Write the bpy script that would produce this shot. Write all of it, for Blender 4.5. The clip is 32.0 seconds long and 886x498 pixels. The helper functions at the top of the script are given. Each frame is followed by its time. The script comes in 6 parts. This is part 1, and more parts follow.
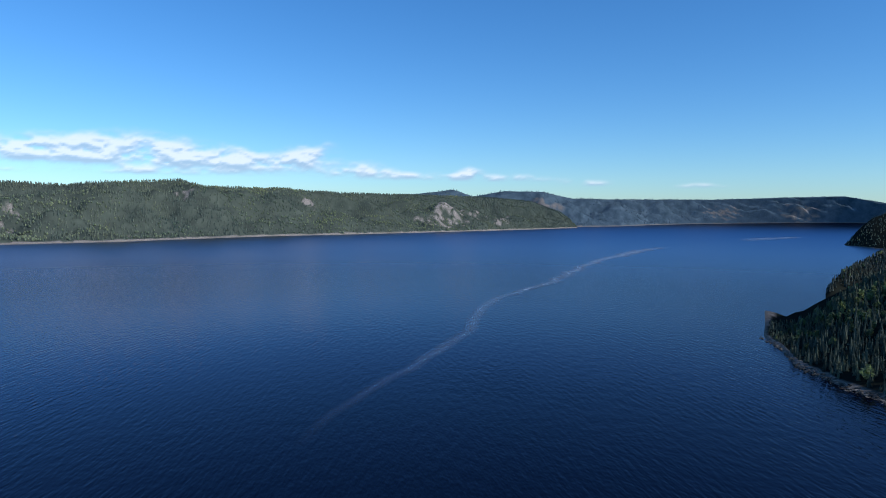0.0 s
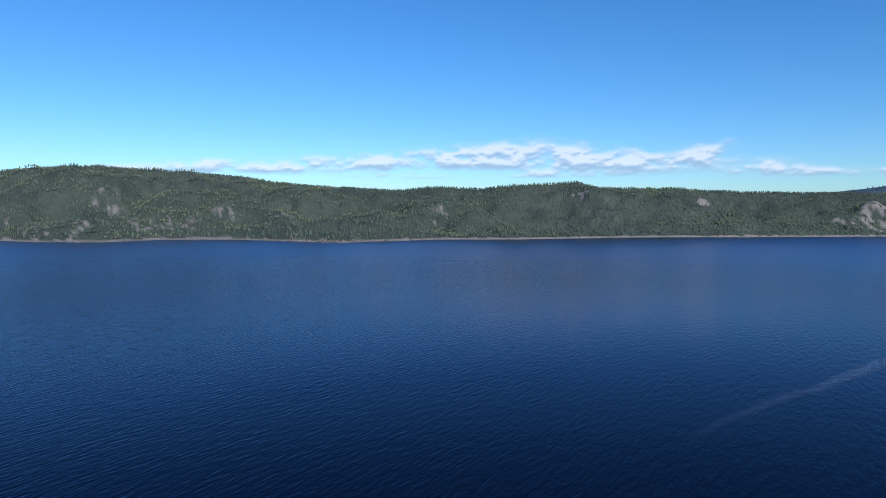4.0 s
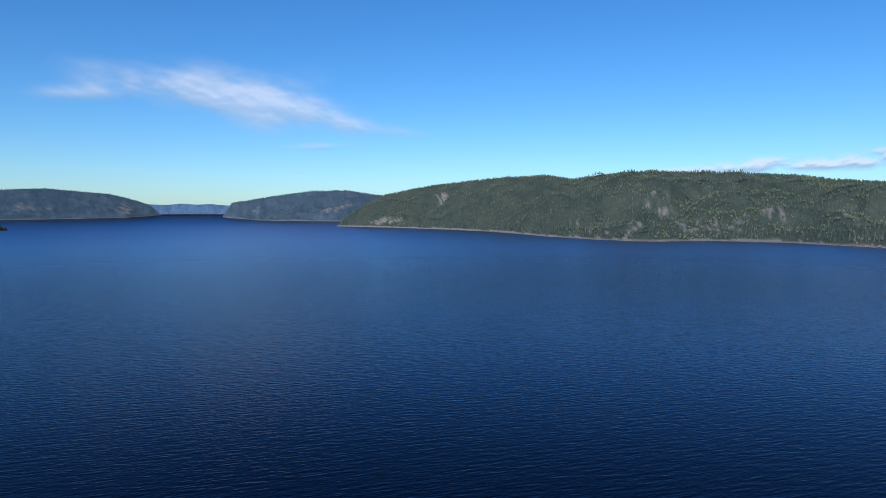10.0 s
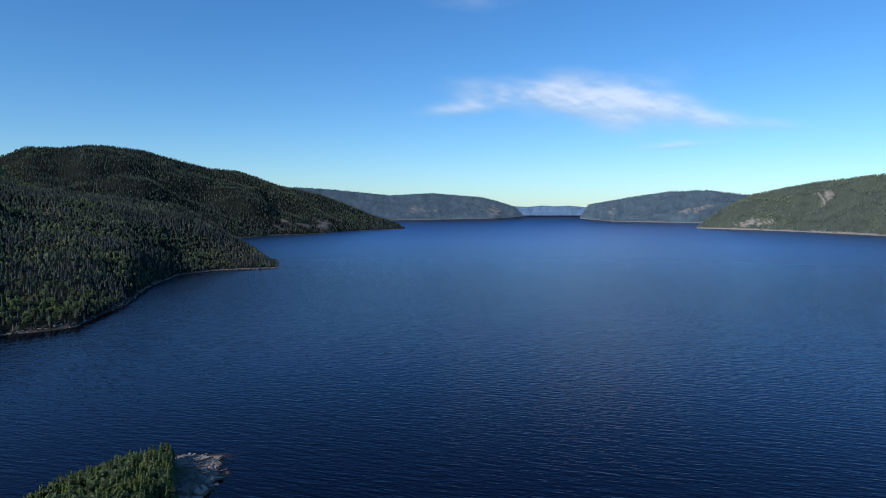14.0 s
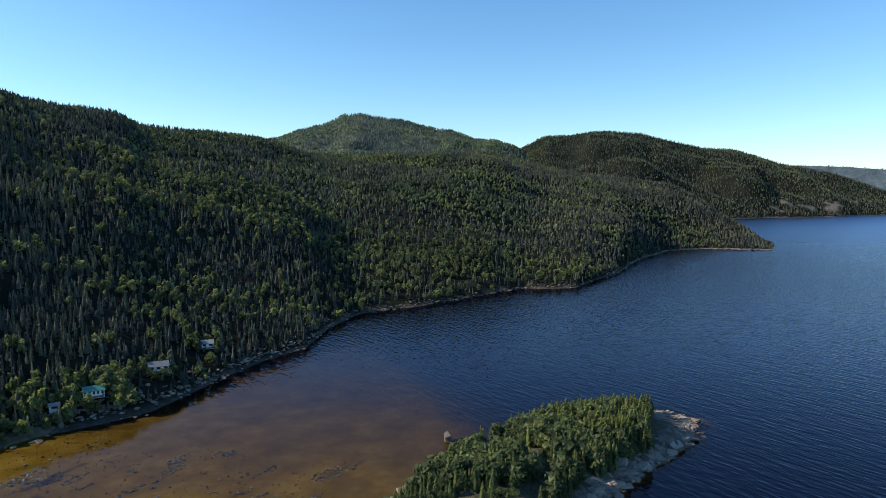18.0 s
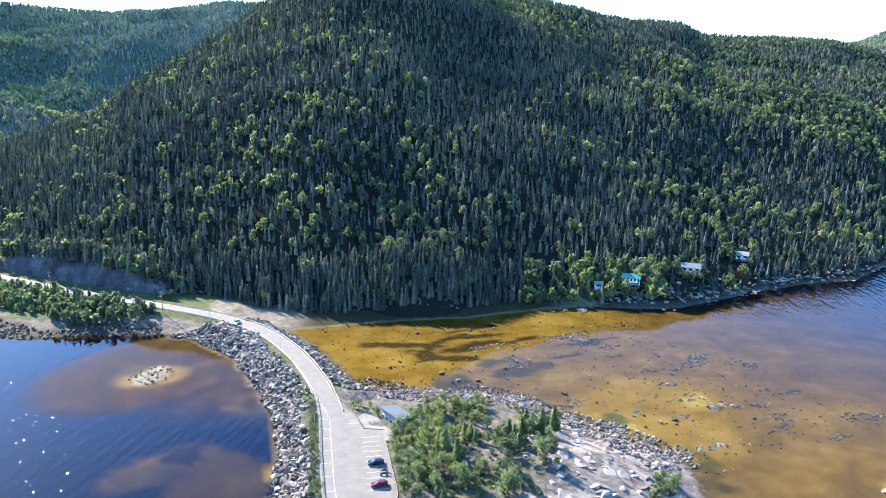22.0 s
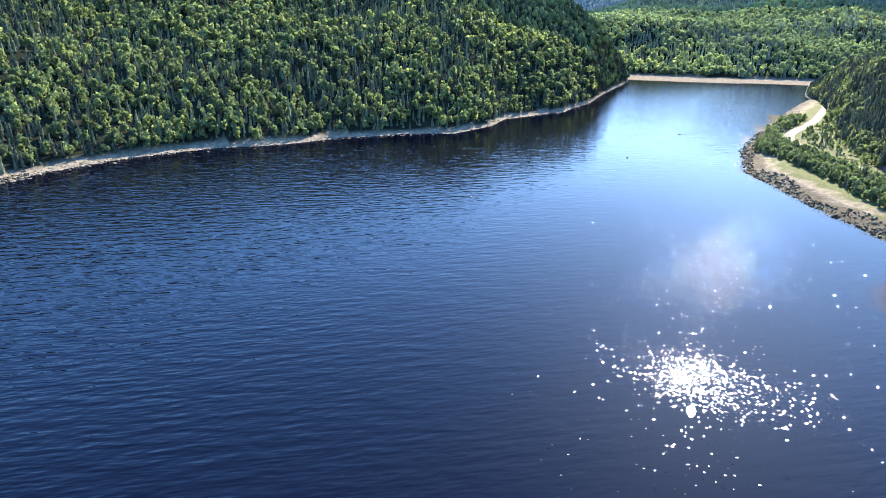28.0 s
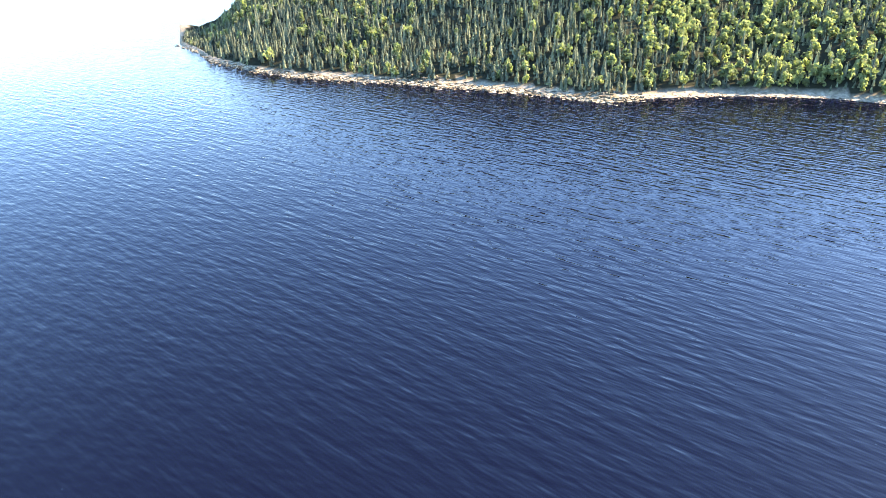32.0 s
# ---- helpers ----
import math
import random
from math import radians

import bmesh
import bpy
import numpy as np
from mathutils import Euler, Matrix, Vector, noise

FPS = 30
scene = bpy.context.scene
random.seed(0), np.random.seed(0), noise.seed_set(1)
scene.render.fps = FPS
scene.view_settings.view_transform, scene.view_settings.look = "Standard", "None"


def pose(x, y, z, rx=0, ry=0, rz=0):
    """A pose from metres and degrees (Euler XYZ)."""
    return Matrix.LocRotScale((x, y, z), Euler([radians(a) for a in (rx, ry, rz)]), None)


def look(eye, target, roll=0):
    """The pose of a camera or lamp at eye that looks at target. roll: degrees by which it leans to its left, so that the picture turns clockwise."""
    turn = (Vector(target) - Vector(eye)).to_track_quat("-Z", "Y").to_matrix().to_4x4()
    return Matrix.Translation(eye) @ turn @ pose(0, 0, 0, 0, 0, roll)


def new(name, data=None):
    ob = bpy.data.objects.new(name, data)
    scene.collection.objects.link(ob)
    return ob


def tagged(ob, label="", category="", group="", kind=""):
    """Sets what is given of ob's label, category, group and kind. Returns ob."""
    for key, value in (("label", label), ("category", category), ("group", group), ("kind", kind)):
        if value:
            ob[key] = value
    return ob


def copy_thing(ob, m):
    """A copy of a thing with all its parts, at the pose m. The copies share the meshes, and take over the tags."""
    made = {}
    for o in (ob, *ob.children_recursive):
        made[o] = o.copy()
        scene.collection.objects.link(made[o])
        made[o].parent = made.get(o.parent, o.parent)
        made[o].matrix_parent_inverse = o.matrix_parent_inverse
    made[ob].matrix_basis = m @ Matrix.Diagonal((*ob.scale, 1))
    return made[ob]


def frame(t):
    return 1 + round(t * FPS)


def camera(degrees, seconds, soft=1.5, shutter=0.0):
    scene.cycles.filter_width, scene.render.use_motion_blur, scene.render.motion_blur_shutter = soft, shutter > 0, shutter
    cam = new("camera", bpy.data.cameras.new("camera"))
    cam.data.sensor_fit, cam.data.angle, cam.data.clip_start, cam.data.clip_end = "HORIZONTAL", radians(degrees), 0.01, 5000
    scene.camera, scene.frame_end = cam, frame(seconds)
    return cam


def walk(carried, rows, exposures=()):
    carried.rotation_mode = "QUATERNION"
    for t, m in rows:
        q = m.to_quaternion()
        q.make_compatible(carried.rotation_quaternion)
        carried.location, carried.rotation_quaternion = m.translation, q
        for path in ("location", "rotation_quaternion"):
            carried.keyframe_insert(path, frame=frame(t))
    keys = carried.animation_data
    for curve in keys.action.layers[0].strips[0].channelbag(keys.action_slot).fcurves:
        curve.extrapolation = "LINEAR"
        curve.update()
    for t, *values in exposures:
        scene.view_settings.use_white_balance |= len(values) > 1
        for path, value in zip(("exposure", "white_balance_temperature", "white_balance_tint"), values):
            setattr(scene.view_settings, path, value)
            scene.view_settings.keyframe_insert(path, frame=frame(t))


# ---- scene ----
cam = camera(67.96, 32.0, 0.9)

# seconds, place in metres, tilt, lean and heading in degrees
FLIGHT = [
    (0.0, -0.31, 8.10, 124.63, -3.172, 0.499, -38.512),
    (0.5, -0.24, 7.86, 124.39, -3.195, 0.497, -34.392),
    (1.0, -0.16, 7.61, 124.16, -3.219, 0.442, -31.088),
    (1.5, -0.10, 7.35, 123.91, -3.232, 0.427, -27.771),
    (2.0, -0.05, 7.05, 123.64, -3.257, 0.442, -24.165),
    (2.5, -0.04, 6.67, 123.30, -3.284, 0.473, -20.442),
    (4.5, -0.12, 4.12, 121.02, -3.374, 0.500, 0.000),
    (5.0, -0.12, 3.75, 120.69, -3.413, 0.539, 5.053),
    (5.5, -0.12, 3.47, 120.44, -3.426, 0.488, 10.142),
    (6.0, -0.12, 3.23, 120.22, -3.456, 0.440, 14.669),
    (6.5, -0.13, 3.01, 120.00, -3.471, 0.383, 19.254),
    (7.0, -0.13, 2.83, 119.79, -3.470, 0.311, 23.102),
    (7.5, -0.13, 2.66, 119.57, -3.479, 0.280, 26.427),
    (8.0, -0.11, 2.49, 119.36, -3.476, 0.227, 28.889),
    (8.5, -0.08, 2.30, 119.14, -3.469, 0.206, 31.642),
    (9.0, -0.03, 2.09, 118.93, -3.469, 0.165, 34.186),
    (9.5, 0.01, 1.87, 118.71, -3.459, 0.124, 36.874),
    (10.0, 0.04, 1.62, 118.50, -3.412, 0.091, 39.783),
    (10.5, 0.06, 1.37, 118.29, -3.404, 0.031, 42.673),
    (11.0, 0.05, 1.12, 118.08, -3.389, -0.013, 45.590),
    (11.5, 0.02, 0.88, 117.86, -3.354, -0.028, 48.566),
    (12.0, -0.02, 0.64, 117.64, -3.336, -0.064, 51.775),
    (12.5, -0.04, 0.34, 117.35, -3.324, -0.086, 55.595),
    (13.0, 0.00, -0.00, 116.96, -3.297, -0.116, 60.030),
    (13.5, 0.14, -0.37, 116.25, -3.291, -0.099, 65.025),
    (14.0, 0.36, -0.73, 115.33, -3.275, -0.045, 69.992),
    (14.5, 0.60, -0.90, 114.27, -3.261, 0.031, 74.955),
    (16.5, 1.69, -0.52, 108.49, -3.180, 0.006, 94.802),
    (17.0, 1.95, -0.30, 107.58, -3.178, -0.030, 100.079),
    (17.5, 2.26, 0.02, 106.71, -3.490, 0.000, 105.519),
    (18.0, 2.60, 0.21, 105.84, -4.795, 0.004, 110.924),
    (18.5, 2.83, 0.23, 104.99, -6.107, 0.080, 116.324),
    (19.0, 2.99, 0.05, 104.15, -7.429, 0.152, 121.725),
    (19.5, 3.08, -0.13, 103.36, -8.706, 0.212, 127.411),
    (20.0, 3.11, -0.28, 102.54, -9.419, 0.358, 133.097),
    (20.5, 3.09, -0.32, 101.75, -10.090, 0.453, 138.832),
    (21.0, 3.02, -0.21, 100.99, -10.783, 0.496, 144.500),
    (21.5, 2.95, -0.02, 100.25, -11.488, 0.560, 150.224),
    (22.0, 2.80, 0.07, 99.52, -12.258, 0.580, 155.894),
    (22.5, 2.73, -0.01, 98.78, -13.032, 0.588, 161.528),
    (23.0, 2.72, -0.24, 98.02, -13.768, 0.703, 167.209),
    (23.5, 2.79, -0.38, 97.34, -14.475, 0.740, 173.013),
    (24.0, 2.94, -0.47, 96.74, -15.160, 0.628, 178.729),
    (24.5, 3.04, -0.51, 96.07, -15.848, 0.537, 184.485),
    (25.0, 3.13, -0.51, 95.28, -16.460, 0.431, 190.363),
    (25.5, 3.17, -0.44, 94.37, -16.969, 0.387, 196.196),
    (27.5, 4.46, -0.87, 88.86, -18.957, 0.373, 219.401),
    (28.0, 4.79, -1.00, 88.11, -19.597, 0.415, 225.262),
    (28.5, 5.11, -1.07, 87.72, -20.257, 0.434, 231.187),
    (29.0, 5.40, -1.11, 87.61, -20.885, 0.410, 237.356),
    (29.5, 5.65, -1.17, 87.64, -21.528, 0.329, 243.540),
    (30.0, 5.80, -1.20, 87.78, -22.155, 0.237, 249.793),
    (30.5, 5.82, -1.27, 87.98, -22.842, 0.143, 256.028),
    (31.0, 5.75, -1.39, 88.15, -23.545, -0.113, 262.302),
    (31.5, 5.66, -1.54, 88.23, -24.120, -0.338, 268.765),
    (32.0, 5.61, -1.68, 88.25, -24.679, -0.526, 275.172),
]
# seconds, stops, white balance
LIGHT_STOPS = [(0.0, 0.0, 5900, 13), (6.0, -0.22, 5700, 13), (9.0, -0.27, 5700, 13), (14.0, -0.05, 6100, 14), (17.0, 0.45, 7300, 12), (19.0, 1.15, 8300, 14), (21.0, 2.3, 7100, 13), (23.0, 2.72, 6900, 11), (25.5, 2.6, 6800, 9),
               (28.0, 2.7, 8100, 10), (30.0, 3.25, 10500, 14), (32.0, 3.9, 12500, 17)]
walk(cam, [(t, pose(x, y, z, 0, 0, head) @ pose(0, 0, 0, 90 + tilt, 0, 0) @ pose(0, 0, 0, 0, 0, lean))
           for t, x, y, z, tilt, lean, head in FLIGHT], LIGHT_STOPS)

# ---------------------------------------------------------------- light
SUN_HEAD, SUN_UP = 201.5, 31.0          # degrees: heading counted from +y to the left, height over the horizon


def heading(deg, r=1.0):
    """The point r metres off in a heading, counted anticlockwise from +y."""
    return -math.sin(radians(deg)) * r, math.cos(radians(deg)) * r


world = bpy.data.worlds.new("sky")
scene.world = world
world.use_nodes = True
wn = world.node_tree
sky = wn.nodes.new("ShaderNodeTexSky")
sky.sky_type, sky.sun_disc = "NISHITA", False
sky.sun_elevation, sky.sun_rotation = radians(SUN_UP), radians(-SUN_HEAD)
sky.altitude, sky.air_density, sky.dust_density, sky.ozone_density = 100, 1.0, 0.25, 4.0
clean = wn.nodes.new("ShaderNodeMix")           # clear northern air: less yellow at the horizon, deeper blue above
clean.data_type, clean.blend_type = "RGBA", "MULTIPLY"
clean.inputs[0].default_value = 1.0
clean.inputs[7].default_value = (0.74, 0.95, 1.06, 1)
richer = wn.nodes.new("ShaderNodeHueSaturation")
richer.inputs["Saturation"].default_value = 1.18
wn.links.new(sky.outputs[0], richer.inputs["Color"])
wn.links.new(richer.outputs[0], clean.inputs[6])
wn.links.new(clean.outputs[2], wn.nodes["Background"].inputs[0])
wn.nodes["Background"].inputs[1].default_value = 0.13

sun = new("sun", bpy.data.lights.new("sun", "SUN"))
sun.data.energy, sun.data.angle, sun.data.color = 3.6, radians(0.53), (1.0, 0.95, 0.87)
sx, sy = heading(SUN_HEAD, math.cos(radians(SUN_UP)))
sun.matrix_world = look((sx * 100, sy * 100, math.sin(radians(SUN_UP)) * 100), (0, 0, 0))


# ---------------------------------------------------------------- materials
def material(name, rough=0.9, spec=0.3):
    m = bpy.data.materials.new(name)
    m.use_nodes = True
    b = m.node_tree.nodes["Principled BSDF"]
    b.inputs["Roughness"].default_value = rough
    b.inputs["Specular IOR Level"].default_value = spec
    return m, m.node_tree, b


def node(tree, kind, **values):
    n = tree.nodes.new("ShaderNode" + kind)
    for key, value in values.items():
        n.inputs[key.replace("_", " ")].default_value = value
    return n


def noise_of(tree, scale, detail=4.0, rough=0.6, stretch=None):
    """A noise over the place, scale in waves a metre."""
    geo = tree.nodes.new("ShaderNodeNewGeometry")
    at = geo.outputs["Position"]
    if stretch:
        mapping = tree.nodes.new("ShaderNodeMapping")
        mapping.vector_type = "TEXTURE"
        mapping.inputs["Rotation"].default_value = (0, 0, radians(stretch[0]))
        mapping.inputs["Scale"].default_value = stretch[1]
        tree.links.new(at, mapping.inputs["Vector"])
        at = mapping.outputs[0]
    n = node(tree, "TexNoise", Scale=scale, Detail=detail, Roughness=rough)
    tree.links.new(at, n.inputs["Vector"])
    return n.outputs["Fac"]


def ramp(tree, fac, stops):
    r = tree.nodes.new("ShaderNodeValToRGB")
    e = r.color_ramp.elements
    while len(e) < len(stops):
        e.new(0.5)
    for el, (at, col) in zip(e, stops):
        el.position, el.color = at, (*col, 1)
    tree.links.new(fac, r.inputs[0])
    return r.outputs[0]


def mix(tree, fac, a, b, blend="MIX"):
    n = tree.nodes.new("ShaderNodeMix")
    n.data_type, n.blend_type = "RGBA", blend
    for sock, value in ((n.inputs[0], fac), (n.inputs[6], a), (n.inputs[7], b)):
        if isinstance(value, (int, float)):
            sock.default_value = value
        elif isinstance(value, tuple):
            sock.default_value = (*value, 1)
        else:
            tree.links.new(value, sock)
    return n.outputs[2]


def bump(tree, bsdf, height, strength, distance):
    n = node(tree, "Bump", Strength=strength, Distance=distance)
    tree.links.new(height, n.inputs["Height"])
    tree.links.new(n.outputs[0], bsdf.inputs["Normal"])


def mottled(name, dark, mid, light, scale, rough=0.9, fine=None, bumpy=0.3, spec=0.2, depth=0.1):
    """A surface of three tones at two scales of noise, with relief."""
    m, t, b = material(name, rough, spec)
    big = noise_of(t, scale, 3)
    small = noise_of(t, fine or scale * 9, 5, 0.7)
    base = ramp(t, big, [(0.3, dark), (0.52, mid), (0.72, light)])
    grain = ramp(t, small, [(0.25, (0.55, 0.55, 0.55)), (0.75, (1.35, 1.35, 1.35))])
    t.links.new(mix(t, 1.0, base, grain, "MULTIPLY"), b.inputs["Base Color"])
    if bumpy:
        bump(t, b, small, bumpy, depth)
    return m


def foliage(name, dark, mid, light, patch, thin_share=0.5):
    """Leaves: each tree and each spray its own tone, drifts of tone over the slope, some light through the leaf."""
    m, t, b = material(name, 0.85, 0.06)
    geo = t.nodes.new("ShaderNodeNewGeometry")
    tree = t.nodes.new("ShaderNodeAttribute")
    tree.attribute_name = "tone"
    own = node(t, "Math")
    own.operation = "MULTIPLY_ADD"
    t.links.new(tree.outputs["Fac"], own.inputs[0])
    own.inputs[1].default_value = 0.7
    spray = node(t, "Math")
    spray.operation = "MULTIPLY"
    t.links.new(geo.outputs["Random Per Island"], spray.inputs[0])
    spray.inputs[1].default_value = 0.3
    t.links.new(spray.outputs[0], own.inputs[2])
    tone = ramp(t, own.outputs[0], [(0.08, dark), (0.5, mid), (0.92, light)])
    drift = ramp(t, noise_of(t, patch, 4, 0.65), [(0.32, (0.62, 0.7, 0.74)), (0.5, (0.97, 0.98, 0.96)), (0.68, (1.35, 1.28, 1.0))])
    grain = ramp(t, noise_of(t, 0.9, 4, 0.7), [(0.25, (0.6, 0.6, 0.6)), (0.75, (1.4, 1.4, 1.4))])
    col = mix(t, 1.0, mix(t, 1.0, tone, drift, "MULTIPLY"), grain, "MULTIPLY")
    t.links.new(col, b.inputs["Base Color"])
    thin = node(t, "BsdfTranslucent")
    t.links.new(mix(t, 1.0, col, (1.2, 1.3, 0.9), "MULTIPLY"), thin.inputs[0])
    both = node(t, "MixShader", Fac=thin_share)
    t.links.new(b.outputs[0], both.inputs[1])
    t.links.new(thin.outputs[0], both.inputs[2])
    t.links.new(both.outputs[0], t.nodes["Material Output"].inputs[0])
    return m


SPRUCE = foliage("spruce_needles", (0.042, 0.052, 0.047), (0.1, 0.114, 0.1), (0.2, 0.215, 0.18), 0.012, 0.4)
BIRCH = foliage("birch_leaves", (0.075, 0.1, 0.056), (0.135, 0.165, 0.088), (0.225, 0.255, 0.135), 0.012)
VALLEY_LEAF = foliage("valley_leaves", (0.068, 0.095, 0.056), (0.128, 0.162, 0.09), (0.225, 0.262, 0.136), 0.008)
VALLEY_WOOD = foliage("valley_spruce", (0.045, 0.062, 0.052), (0.095, 0.118, 0.096), (0.19, 0.215, 0.165), 0.008, 0.4)
# upland trees: lightened, bluish tones stand in for haze over the valley
HAZED_UPLAND_WOOD = foliage("hazed_upland_spruce", (0.11, 0.138, 0.132), (0.2, 0.238, 0.222), (0.28, 0.32, 0.29), 0.006, 0.4)
HAZED_UPLAND_LEAF = foliage("hazed_upland_leaves", (0.11, 0.15, 0.1), (0.18, 0.235, 0.145), (0.27, 0.33, 0.19), 0.006)
# far foliage: air haze painted into the leaf colour, paler and greyer
FAR_WOOD = foliage("hazed_far_spruce", (0.072, 0.09, 0.073), (0.12, 0.143, 0.112), (0.175, 0.198, 0.152), 0.004, 0.15)
FAR_LEAF = foliage("hazed_far_birch", (0.1, 0.128, 0.08), (0.165, 0.195, 0.12), (0.23, 0.265, 0.155), 0.004, 0.15)
# farthest woods: blue air haze is mixed into the needle colour
HAZY_WOOD = foliage("hazed_distant_spruce", (0.085, 0.12, 0.15), (0.105, 0.145, 0.18), (0.13, 0.17, 0.205), 0.002, 0.1)


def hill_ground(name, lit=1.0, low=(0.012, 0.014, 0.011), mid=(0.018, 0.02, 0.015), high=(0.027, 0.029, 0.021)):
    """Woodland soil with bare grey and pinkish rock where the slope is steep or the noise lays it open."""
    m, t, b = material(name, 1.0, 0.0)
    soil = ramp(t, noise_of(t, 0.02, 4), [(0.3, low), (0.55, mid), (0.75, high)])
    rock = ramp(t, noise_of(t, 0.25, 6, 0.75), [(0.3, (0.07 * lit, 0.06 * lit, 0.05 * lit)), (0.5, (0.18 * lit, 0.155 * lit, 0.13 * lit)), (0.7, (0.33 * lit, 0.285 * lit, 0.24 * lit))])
    bare = t.nodes.new("ShaderNodeAttribute")
    bare.attribute_name = "bare"
    t.links.new(mix(t, bare.outputs["Fac"], soil, rock), b.inputs["Base Color"])
    bump(t, b, noise_of(t, 0.4, 5, 0.7), 0.5, 1.0)
    return m


HILL = hill_ground("hillside")
# same hillside for farther hills, with air haze put into the ground colour
HILL_MID = hill_ground("hazed_far_hillside", 1.5, (0.06, 0.07, 0.055), (0.08, 0.095, 0.07), (0.11, 0.125, 0.095))
HILL_FAR = hill_ground("hazed_distant_hillside", 1.2, (0.045, 0.072, 0.09), (0.08, 0.115, 0.14), (0.12, 0.165, 0.185))
# last ridge in plain haze blue, distance painted as colour
HILL_LAST = mottled("haze_blue_hills", (0.12, 0.2, 0.3), (0.13, 0.22, 0.33), (0.14, 0.24, 0.36), 0.004, fine=0.02, bumpy=0)


def water_material():
    m, t, b = material("fjord_water")
    t.nodes.remove(b)
    out = t.nodes["Material Output"]

    def attr(name):
        a = t.nodes.new("ShaderNodeAttribute")
        a.attribute_name = name
        return a.outputs["Fac"]
    swell = noise_of(t, 0.34, 2.0, 0.5, (145, (1.0, 4.6, 1.0)))        # long crests that run with the wind
    chop = noise_of(t, 0.6, 0.5, 0.5, (158, (1.0, 2.4, 1.0)))
    sum_ = node(t, "Math")
    sum_.operation = "MULTIPLY_ADD"
    t.links.new(chop, sum_.inputs[0])
    sum_.inputs[1].default_value = 0.27
    t.links.new(swell, sum_.inputs[2])
    waves = node(t, "Bump", Distance=0.8)
    t.links.new(attr("chop"), waves.inputs["Strength"])
    t.links.new(sum_.outputs[0], waves.inputs["Height"])
    # cat's paws: under a gust single wavelets tip out of the level, most of them a little, few of them much
    geo = t.nodes.new("ShaderNodeNewGeometry")
    lay = t.nodes.new("ShaderNodeMapping")
    lay.vector_type = "TEXTURE"
    lay.inputs["Rotation"].default_value, lay.inputs["Scale"].default_value = (0, 0, radians(21)), (1.35, 1.0, 1.0)
    t.links.new(geo.outputs["Position"], lay.inputs["Vector"])
    cell = node(t, "TexVoronoi", Scale=4.0)
    t.links.new(lay.outputs[0], cell.inputs["Vector"])
    dice = t.nodes.new("ShaderNodeSeparateColor")
    t.links.new(cell.outputs["Color"], dice.inputs[0])
    lifted = node(t, "Math")
    lifted.operation = "LESS_THAN"
    t.links.new(dice.outputs[2], lifted.inputs[0])
    t.links.new(attr("gust"), lifted.inputs[1])
    tilt = None
    for k, (axis, most) in enumerate((((0.934, 0.358, 0), 0.24), ((0.358, -0.934, 0), 0.14))):
        spread = node(t, "Math")
        spread.operation = "MULTIPLY_ADD"
        t.links.new(dice.outputs[k], spread.inputs[0])
        spread.inputs[1].default_value, spread.inputs[2].default_value = 2.0, -1.0
        cube = node(t, "Math")
        cube.operation = "MULTIPLY"
        square = node(t, "Math")
        square.operation = "MULTIPLY"
        for n in (square.inputs[0], square.inputs[1], cube.inputs[1]):
            t.links.new(spread.outputs[0], n)
        t.links.new(square.outputs[0], cube.inputs[0])
        gated = node(t, "Math")
        gated.operation = "MULTIPLY"
        t.links.new(cube.outputs[0], gated.inputs[0])
        t.links.new(lifted.outputs[0], gated.inputs[1])
        lean = t.nodes.new("ShaderNodeVectorMath")
        lean.operation = "SCALE"
        lean.inputs[0].default_value = tuple(c * most for c in axis)
        t.links.new(gated.outputs[0], lean.inputs["Scale"])
        add = t.nodes.new("ShaderNodeVectorMath")
        t.links.new(tilt or waves.outputs[0], add.inputs[0])
        t.links.new(lean.outputs[0], add.inputs[1])
        tilt = add.outputs[0]
    bmp = t.nodes.new("ShaderNodeVectorMath")
    bmp.operation = "NORMALIZE"
    t.links.new(tilt, bmp.inputs[0])
    gloss = node(t, "BsdfGlossy", Color=(0.485, 0.505, 0.62, 1))
    rough = t.nodes.new("ShaderNodeAttribute")
    rough.attribute_name = "rough"
    fine = node(t, "Math")
    fine.operation = "MULTIPLY_ADD"
    t.links.new(lifted.outputs[0], fine.inputs[0])
    fine.inputs[1].default_value = 0.12
    t.links.new(rough.outputs["Fac"], fine.inputs[2])
    t.links.new(fine.outputs[0], gloss.inputs["Roughness"])
    gloss.distribution = "BECKMANN"
    t.links.new(bmp.outputs[0], gloss.inputs["Normal"])
    deep = node(t, "BsdfDiffuse", Color=(0.0007, 0.0008, 0.004, 1))
    clear = node(t, "BsdfTransparent", Color=(0.9, 0.8, 0.52, 1))
    see = t.nodes.new("ShaderNodeAttribute")
    see.attribute_name = "clear"
    body = node(t, "MixShader")
    t.links.new(see.outputs["Fac"], body.inputs[0])
    t.links.new(deep.outputs[0], body.inputs[1])
    t.links.new(clear.outputs[0], body.inputs[2])
    fres = node(t, "Fresnel", IOR=1.33)
    t.links.new(bmp.outputs[0], fres.inputs["Normal"])
    top = node(t, "MixShader")
    far_gain = node(t, "Math")            # reflection is strengthened on the rougher far water
    far_gain.operation = "MULTIPLY_ADD"
    t.links.new(rough.outputs["Fac"], far_gain.inputs[0])
    far_gain.inputs[1].default_value, far_gain.inputs[2].default_value = 0.8, 0.98
    shallow_cut = node(t, "Math")             # reflection is weakened over the clear shallows
    shallow_cut.operation = "MULTIPLY_ADD"
    t.links.new(see.outputs["Fac"], shallow_cut.inputs[0])
    shallow_cut.inputs[1].default_value = -0.6
    t.links.new(far_gain.outputs[0], shallow_cut.inputs[2])
    share = node(t, "Math")
